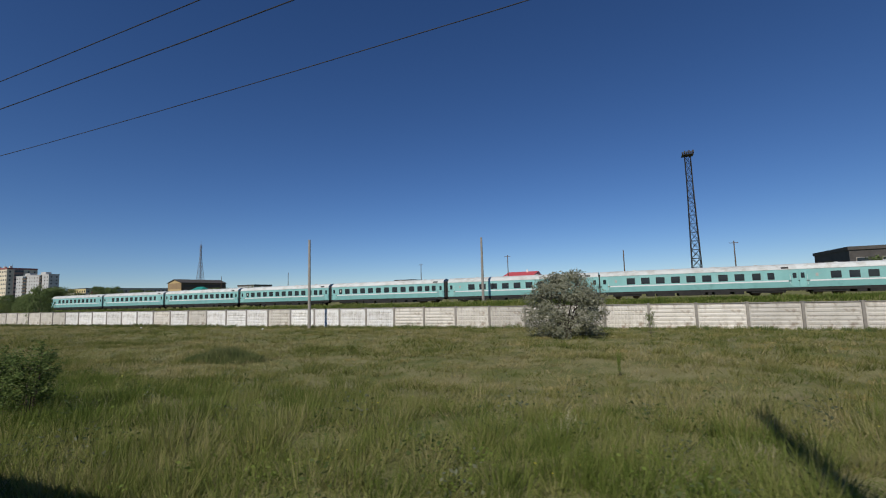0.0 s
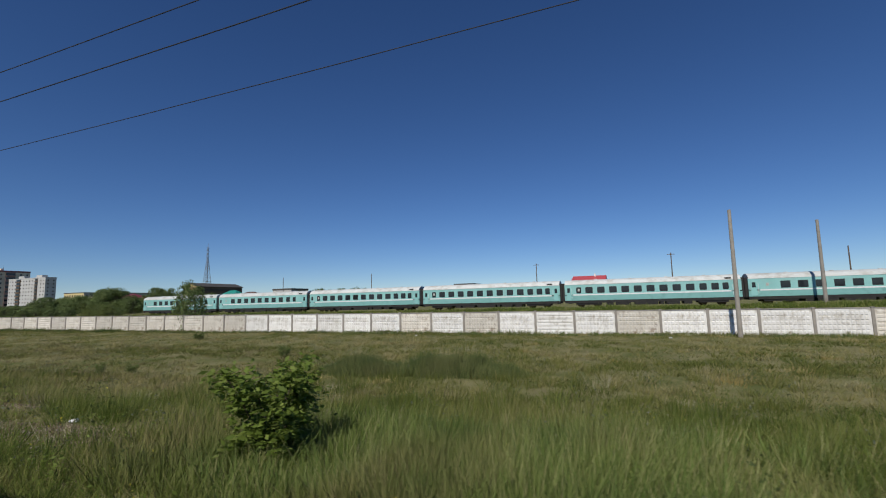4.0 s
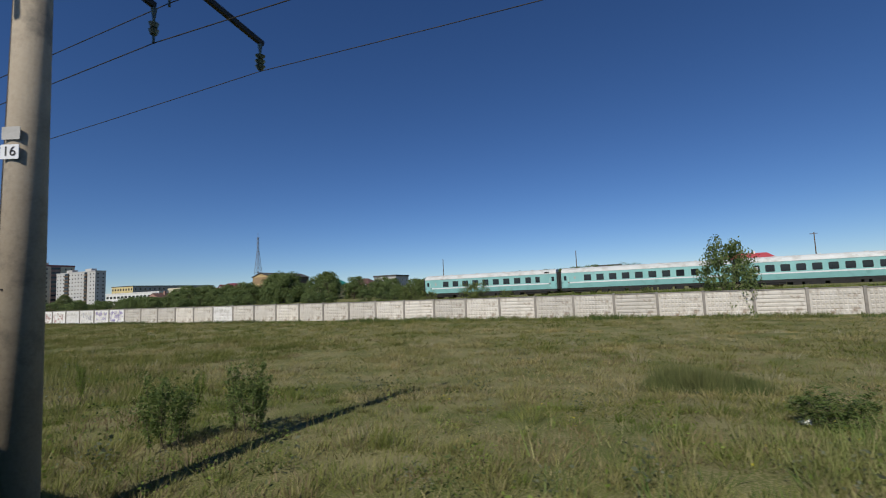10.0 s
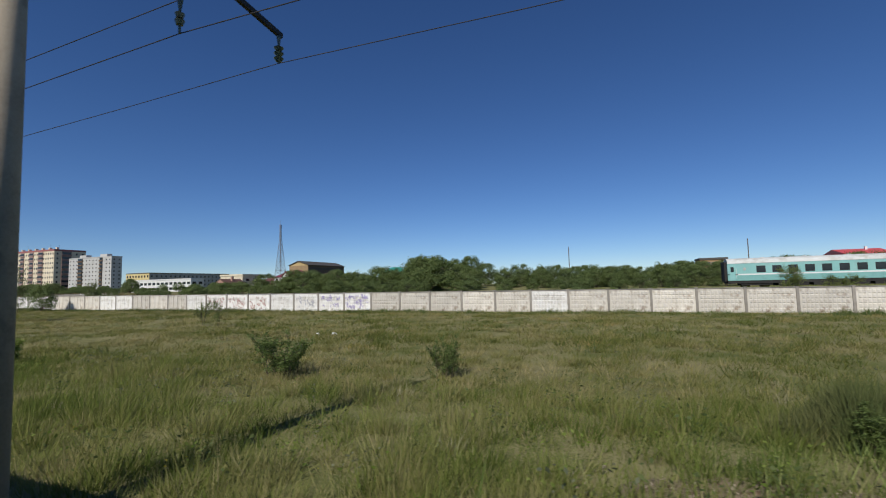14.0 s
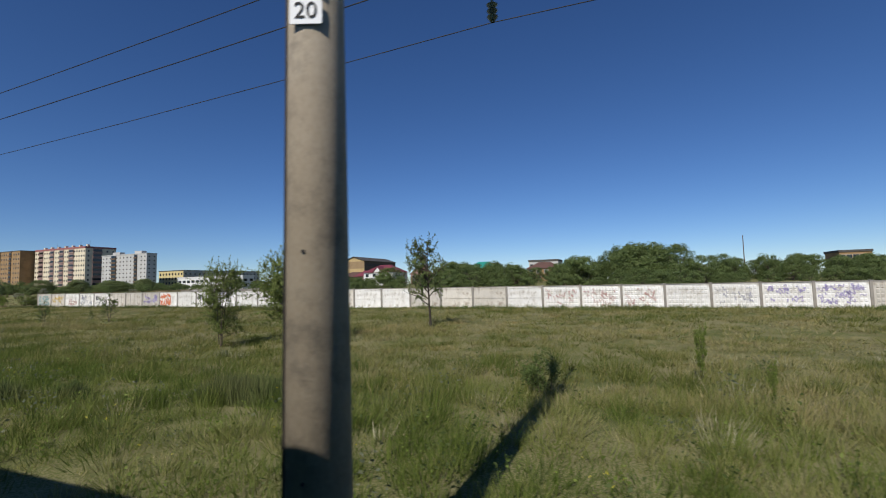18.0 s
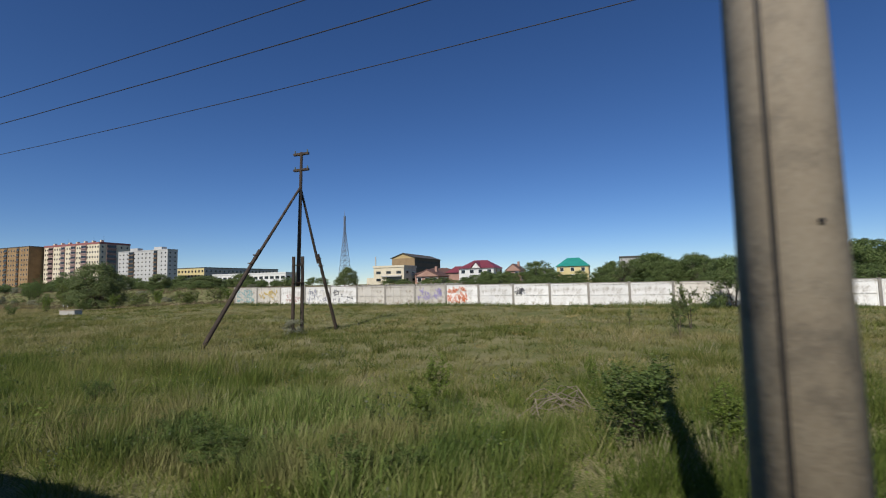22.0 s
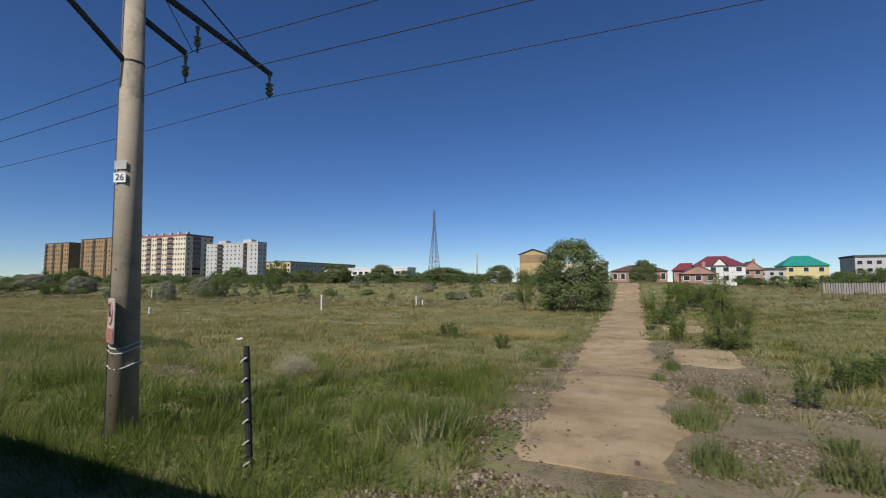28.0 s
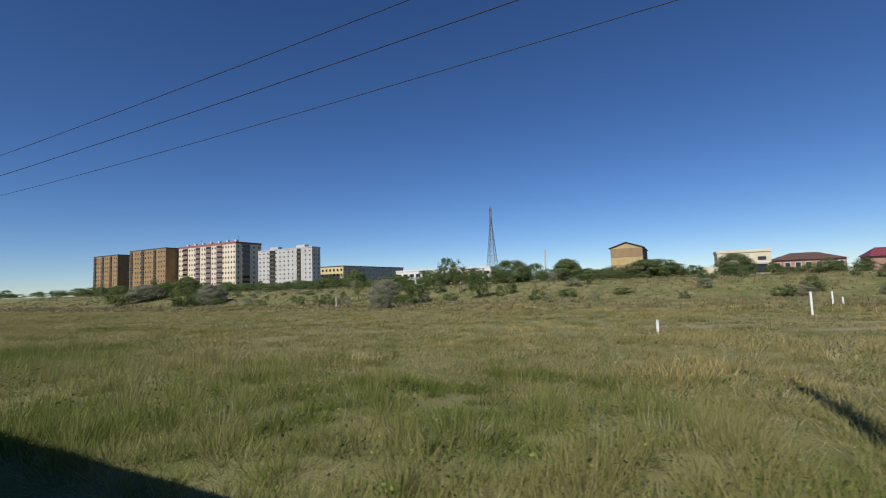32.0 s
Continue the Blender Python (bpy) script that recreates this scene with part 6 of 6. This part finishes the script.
for k in range(26):
    f = q_.random()
    x, y = -341 - 95 * f + q_.uniform(-3, 3), 30 + 18 * f + q_.choice((0, 0, 5, -5, 9)) + q_.uniform(-1.2, 1.2)
    ln = q_.uniform(1.5, 5.0)
    bare_patch("worn_track", "pale trodden soil showing through the dry grass", [(x - ln, y - 0.15 * ln), (x, y + q_.uniform(-0.3, 0.3)), (x + ln, y + 0.1 * ln)], q_.uniform(0.3, 0.7), TRACK, 20 + k)

rng = np.random.default_rng(5)
nst = 44000
sx, sy = rng.uniform(-334.2, -322.2, nst), 4.4 + 21 * rng.random(nst) ** 1.5
ok_ = on_rubble(sx, sy) & (~on_path(sx, sy) | (rng.random(nst) < 0.03)) & (patch(sx, sy, 66, 1.1) > 0.42)
sx, sy = np.concatenate([sx[ok_], rng.uniform(-97, -77, 3200), rng.normal(-344, 1.4, 2600), rng.normal(-44.5, 1.3, 900), rng.normal(-49, 0.7, 400), rng.normal(-185.5, 1.0, 700), rng.normal(-152, 1.1, 700)]), np.concatenate([sy[ok_], 8.35 + rng.normal(0, 0.5, 3200), rng.normal(9.3, 0.7, 2600), rng.normal(6.2, 0.4, 900), rng.normal(7.4, 0.3, 400), rng.normal(5.6, 0.4, 700), rng.normal(6.2, 0.4, 700)])
nst = len(sx)
s0 = rng.uniform(0.007, 0.021, nst) * (1 + (rng.random(nst) < 0.06) * 0.9)
cube = np.array([(-1, -1, -1), (1, -1, -1), (1, 1, -1), (-1, 1, -1), (-0.7, -0.6, 0.8), (0.6, -0.7, 0.7), (0.7, 0.5, 0.9), (-0.5, 0.7, 0.6)], float)
cf = np.array([(0, 1, 5, 4), (1, 2, 6, 5), (2, 3, 7, 6), (3, 0, 4, 7), (4, 5, 6, 7)])
ang = rng.uniform(0, 6.28, nst)
vv = cube[None] * s0[:, None, None] * rng.uniform(0.6, 1.4, (nst, 1, 3))
rx = vv[..., 0] * np.cos(ang)[:, None] - vv[..., 1] * np.sin(ang)[:, None]
ry = vv[..., 0] * np.sin(ang)[:, None] + vv[..., 1] * np.cos(ang)[:, None]
vv = np.stack([rx + sx[:, None], ry + sy[:, None], vv[..., 2] + (ground_z(sx, sy) + s0 * 0.4 + np.where(on_path(sx, sy), 0.045, 0.02))[:, None]], -1)
ff = (cf[None] + 8 * np.arange(nst)[:, None, None]).reshape(-1, 4)
RUB = leaf_mat("broken brick and stone", (0.11, 0.075, 0.045), (0.22, 0.155, 0.10), (0.50, 0.43, 0.34))
tagged(new("rubble", mesh_np("rubble", vv.reshape(-1, 3), ff, RUB)), "broken brick and gravel strewn beside the footpath", "rubble", kind="stuff")


def marker(x, y, h):
    e = thing("marker_post", "short white-painted marker post in the dry grass", "post", (x, y, float(ground_z(x, y)) - 0.15), group="marker posts")
    part("shaft", boxm(-0.075, -0.075, 0, 0.075, 0.075, h + 0.15, bevel=0.015), WHITE, e)
    part("cap", prism(bmesh.new(), [(-0.095, h + 0.15), (0.095, h + 0.15), (0.0, h + 0.27)], "y", -0.095, 0.095), WHITE, e)


for x, y, h in ((-366.5, 45.0, 1.75), (-377.0, 30.5, 0.75), (-432.0, 66.0, 1.7), (-361.5, 60.5, 1.3), (-360.6, 60.8, 0.7)):
    marker(x, y, h)
sp = thing("wire_wrapped_post", "short black post wrapped with white wire", "post", (-334.2, 4.6, 1.2))
part("shaft", tubem((0, 0, 0), (-0.20, 0.05, 1.92), 0.05, 0.042, 10), DARK, sp)
for q in range(6):
    part("wire_wrap", tubem((-0.03 - 0.028 * q - 0.05, -0.048 + 0.006 * q, 0.36 + 0.27 * q), (-0.03 - 0.028 * q + 0.045, -0.050 + 0.006 * q, 0.43 + 0.27 * q), 0.011, seg=6), WHITE, sp)
ub = thing("broken_bowl", "white enamel bowl tipped on a white stub in the grass", "bowl", (-370.0, 7.4, float(ground_z(-370.0, 7.4)) + 0.05), 0.3)
part("stub", tubem((0.05, 0, -0.05), (0.02, 0, 0.26), 0.09, 0.06, 12), WHITE, ub)
bm = bmesh.new()
bmesh.ops.create_uvsphere(bm, u_segments=20, v_segments=12, radius=0.21)
bmesh.ops.delete(bm, geom=[v for v in bm.verts if v.co.z < -0.02], context="VERTS")
sd = part("bowl", bm, WHITE, ub)
sd.matrix_basis = pose(0, 0, 0.30, 16, -8, 0)
part("base", tubem((0, 0, -0.05), (0, 0, -0.012), 0.18, 0.205, 20), RUST, sd)
lw = thing("low_wall", "low white wall on the crest of the bank", "wall", (-318.0, 96.0, 3.3), kind="structure")
part("body", boxm(-2.6, 0, 0, 2.6, 0.4, 0.6, bevel=0.02), WHITEW, lw)
bx = thing("concrete_block", "low weathered concrete well block in the grass", "block", (-311.2, 33.0, float(ground_z(-311.2, 33)) - 0.1), 0.25)
part("body", boxm(-0.95, -0.5, 0, 0.95, 0.5, 0.62, bevel=0.04), CONC_L, bx)
part("lid", boxm(-1.0, -0.55, 0.62, 1.0, 0.55, 0.72, bevel=0.02), CONC, bx)
tb = thing("tumbleweed", "pale dry tumbleweed ball in the grass", "tumbleweed", (-338.8, 10.4, float(ground_z(-338.8, 10.4)) + 0.34))
v_, f_ = leaves(np.random.default_rng(77), np.random.default_rng(78).normal(0, 1, (9000, 3)) * np.array([0.24, 0.24, 0.15]), 0.02, 0.014)
tw_ = new("stem_ball", mesh_np("stem_ball", v_, f_, leaf_mat("dry stems", (0.40, 0.36, 0.24), (0.50, 0.46, 0.32), (0.58, 0.53, 0.39))))
tw_.parent = tb
for k, (x, y, s) in enumerate(((-66.5, 7.0, 0.12), (-60.8, 6.6, 0.08), (-118.0, 8.2, 0.10), (-265.5, 12.5, 0.16), (-262.4, 15.0, 0.10), (-267.0, 14.4, 0.09), (-172.0, 26.0, 0.35), (-173.6, 26.4, 0.2), (-29.0, 44.0, 0.25), (-53.5, 45.0, 0.25), (-92.8, 8.0, 0.14), (-350.2, 18.5, 0.30), (-101.9, 10.6, 0.22), (-51.1, 6.7, 0.32), (-44.9, 7.1, 0.16))):
    bm = bmesh.new()
    s *= 0.6
    bmesh.ops.create_icosphere(bm, subdivisions=2, radius=s)
    for v in bm.verts:
        v.co = Vector((v.co.x * RNG.uniform(0.6, 1.5), v.co.y * RNG.uniform(0.6, 1.3), v.co.z * RNG.uniform(0.2, 0.7)))
    o = part("litter", bm, WHITE)
    o.matrix_basis = pose(x, y, float(ground_z(x, y)) + s * 0.35)
    tagged(o, "crumpled white scrap of litter in the grass", "litter", "litter")

# ---- discarded sleepers beside the line ----
SLEEP = mat("mossy sleeper concrete", [(0.16, 0.13, 0.085), (0.26, 0.215, 0.15), (0.33, 0.285, 0.21)], 2.0, 0.95, bump=0.4, per=0.12, wear=(0.10, 0.095, 0.045))


def sleeper(x, y, rz, tilt, ln):
    e = thing("concrete_sleeper", "discarded mossy concrete sleeper lying in the grass", "sleeper", (x, y, float(ground_z(x, y))), rz, "discarded sleepers")
    u = ln / 2
    bm = prism(bmesh.new(), [(-u, -0.06), (-u, 0.06), (-0.55 * u, 0.10), (-0.3 * u, 0.05), (0.3 * u, 0.05), (0.55 * u, 0.10), (u, 0.06), (u, -0.06)], "y", -0.10, 0.10)
    o = part("body", bm, SLEEP, e)
    o.matrix_basis = pose(0, 0, 0.07, 0, tilt, 0)
    for s in (-0.62, 0.62):
        q = part("rail_seat", boxm(s * u - 0.07, -0.06, 0.085, s * u + 0.07, 0.06, 0.105, bevel=0.01), RUST, e, "rusty rail fastening")
        q.matrix_basis = pose(0, 0, 0.07, 0, tilt, 0)


for x, y, rz, tilt, ln in ((-196.93, 5.25, 1.68, -6, 0.90), (-196.68, 5.21, 1.30, -6, 1.25), (-196.16, 5.15, 1.25, -6, 1.31), (-195.42, 4.90, 1.27, -6, 0.90)):
    sleeper(x, y, rz, tilt, ln)

# ---- brick hall ----
hall = thing("brick_hall", "tall ochre brick hall with dark side and gable roof", "building", (-402.6, 307.3, 3.5))
OCHRE = mat("ochre brick gable", [(0.36, 0.255, 0.115), (0.45, 0.33, 0.16), (0.50, 0.375, 0.20)], 0.25, 0.85, fine=4, bump=0.1)
UMBER = mat("umber brick wall", [(0.25, 0.17, 0.09), (0.32, 0.225, 0.125)], 0.25, 0.85, fine=4, bump=0.1)
# long side in a much darker brown than the gable front
SIDEBR = mat("dark brown side wall", [(0.085, 0.066, 0.048), (0.135, 0.105, 0.078)], 0.12, 0.85, fine=3, bump=0.1)
part("wall", boxm(-9.4, 0, 0, 9.4, 52, 19.4), OCHRE, hall)
part("side_wall", boxm(9.4, 0.3, 0, 9.6, 52, 19.4), SIDEBR, hall, "dark brown brick long side")
part("band", boxm(-9.4, -0.12, 13.6, 9.4, -0.005, 19.2), UMBER, hall, "umber brick top of the gable")
part("gable", prism(bmesh.new(), [(-9.4, 19.4), (9.4, 19.4), (0, 22.6)], "y", 0, 0.4), OCHRE, hall)
part("roof", prism(bmesh.new(), [(-10.4, 19.3), (-10.4, 19.7), (0, 23.3), (10.4, 19.7), (10.4, 19.3), (0, 22.8)], "y", -0.8, 52.8), SLATE, hall)
for z_ in (4.0, 8.4):
    part("ledge", boxm(-9.4, -0.15, z_, 9.4, -0.005, z_ + 0.25), BROWN, hall)
for z_ in (6.5, 12.0, 16.5):
    part("window_band", boxm(9.6, 3.0, z_ - 0.9, 9.7, 49.0, z_ + 0.9), SLATE, hall, "dark band of dusty windows")

# ---- further houses ----
gabled("brown_roofed_house", "small brick house with a dark gable roof on the bank", -321.5, -312.5, 150, 160, 3.7, 6.3, 8.9, PINKBR, BROWNR, "y", 3, 1)
gabled("brown_roofed_house", "pink brick house with a brown gable roof among houses", -299.2, -292.6, 197, 209, 3.7, 8.4, 11.6, PINKBR, BROWNR, "y", 2, 2)
gabled("brown_roofed_house", "brick house with a dark brown roof among trees", -244.5, -231, 205, 218, 3.7, 9.4, 12.5, BROWN, BROWNR, "hip", 4, 2)
block("grey_hall", "large grey hall with a dark roof behind trees", -251.5, -236, 245, 262, 3.7, 14.2, GREY, 0.6, 5, 3, SLATE, 1.6, 1.4)
block("flat_roofed_house", "pale flat-roofed villa among trees", -291, -282, 215, 226, 3.7, 8.6, GREY, 0.6, 3, 2, SLATE, 1.2, 1.1)
block("depot", "dark flat-roofed depot beyond the parked train", 66, 108, 150, 175, 2.6, 12.4, SLATE, 0.4, 8, 2, SLATE, 2.4, 1.6)
block("depot", "brown flat-roofed depot beyond the parked train", -119, -108, 240, 255, 3.7, 12.6, BROWN, 0.4, 5, 3, SLATE, 1.8, 1.4)

# ---- slatted fence at the far plot ----
pf = thing("slatted_fence", "weathered grey slatted fence at the far plot", "fence", (-307.0, 81.5, 2.4), kind="structure")
sl = as_mesh(boxm(-0.10, -0.02, 0, 0.10, 0.02, 1.55), "slat", mat("grey weathered boards", [(0.20, 0.18, 0.16), (0.36, 0.33, 0.30)], 1.5, 0.9, stretch=(5, 5, 0.5), per=0.15))
for k in range(90):
    shared("slat", sl, pf, pose(0.29 * k, 0, float(ground_z(-307.0 + 0.29 * k, 81.5)) - 2.4 + 0.05 * math.sin(k * 1.7)))
for k in range(10):
    part("post", boxm(2.9 * k - 0.08, 0.03, -0.5, 2.9 * k + 0.08, 0.19, 1.65), WOOD, pf)

# ---- spray paint on the fence ----
def spray(i, color_name, rgb, n, z_lo, z_hi, seed, u_lo=0.4, u_hi=3.5):
    """Plain strokes of faded paint on the fence panel with number i."""
    x, y, z = fence_at(i)
    x2, y2, _ = fence_at(i + 1)
    m = mat(color_name, [rgb, tuple(min(1, c * 1.25 + 0.04) for c in rgb)], 3.0, 0.8, bump=0.1)
    r = random.Random(seed)
    g = thing("paint_marks", "faded spray-paint strokes on the concrete fence panel", "graffiti", (x, y, z), math.atan2(y2 - y, x2 - x), "graffiti")
    for k in range(int(2.3 * n)):
        u0, v0 = r.uniform(u_lo, u_hi), r.uniform(z_lo, z_hi)
        w_, h_ = r.uniform(0.12, 0.5), r.uniform(0.10, 0.5)
        a = r.uniform(-0.9, 0.9)
        pts = []
        for q in range(7):
            f = q / 6 * 3.3 + r.uniform(0, 6)
            pts.append((u0 + w_ * (q / 6 - 0.5) * math.cos(a) - 0.5 * h_ * math.sin(a) * math.sin(q * 1.05), v0 + h_ * math.sin(q * 1.05) * 0.5 + w_ * (q / 6 - 0.5) * math.sin(a)))
        bm = bmesh.new()
        th = r.uniform(0.014, 0.032)
        prev = None
        for q, (ua, va) in enumerate(pts):
            (u1, v1), (u2, v2) = pts[max(q - 1, 0)], pts[min(q + 1, 6)]
            d = math.hypot(u2 - u1, v2 - v1) or 1
            nx_, nz_ = -(v2 - v1) / d * th, (u2 - u1) / d * th
            pair = (bm.verts.new((ua - nx_, -0.108, va - nz_)), bm.verts.new((ua + nx_, -0.108, va + nz_)))
            if prev:
                bm.faces.new((prev[0], pair[0], pair[1], prev[1]))
            prev = pair
        ex = bmesh.ops.extrude_face_region(bm, geom=bm.faces[:])
        bmesh.ops.translate(bm, vec=(0, 0.05, 0), verts=[v for v in ex["geom"] if isinstance(v, bmesh.types.BMVert)])
        part("stroke", bm, m, g)


spray(-26, "violet paint", (0.30, 0.26, 0.44), 20, 0.5, 2.1, 1)
spray(-27, "violet paint", (0.30, 0.26, 0.44), 9, 0.8, 2.0, 2)
spray(-28, "grey paint", (0.30, 0.30, 0.34), 8, 0.6, 2.0, 3)
spray(-30, "dull red paint", (0.40, 0.24, 0.21), 9, 0.4, 2.0, 4)
spray(-31, "dull red paint", (0.40, 0.24, 0.21), 11, 0.4, 2.0, 5)
spray(-32, "dull red paint", (0.40, 0.24, 0.21), 8, 0.4, 2.0, 6)
spray(-47, "orange paint", (0.62, 0.16, 0.05), 26, 0.4, 2.1, 7, 0.3, 2.6)
spray(-48, "violet paint", (0.30, 0.26, 0.44), 20, 0.9, 2.0, 8)
spray(-45, "dark grey paint", (0.10, 0.10, 0.11), 9, 1.4, 2.1, 9, 0.3, 1.6)
spray(-55, "teal paint", (0.20, 0.34, 0.34), 22, 0.4, 2.1, 10)
spray(-54, "yellow paint", (0.52, 0.38, 0.12), 14, 0.9, 2.0, 11)
spray(-53, "dull red paint", (0.40, 0.24, 0.21), 9, 0.4, 1.4, 12)
spray(-52, "grey paint", (0.30, 0.30, 0.34), 12, 0.4, 2.0, 13)
spray(-51, "dark grey paint", (0.10, 0.10, 0.11), 7, 0.5, 2.0, 14)
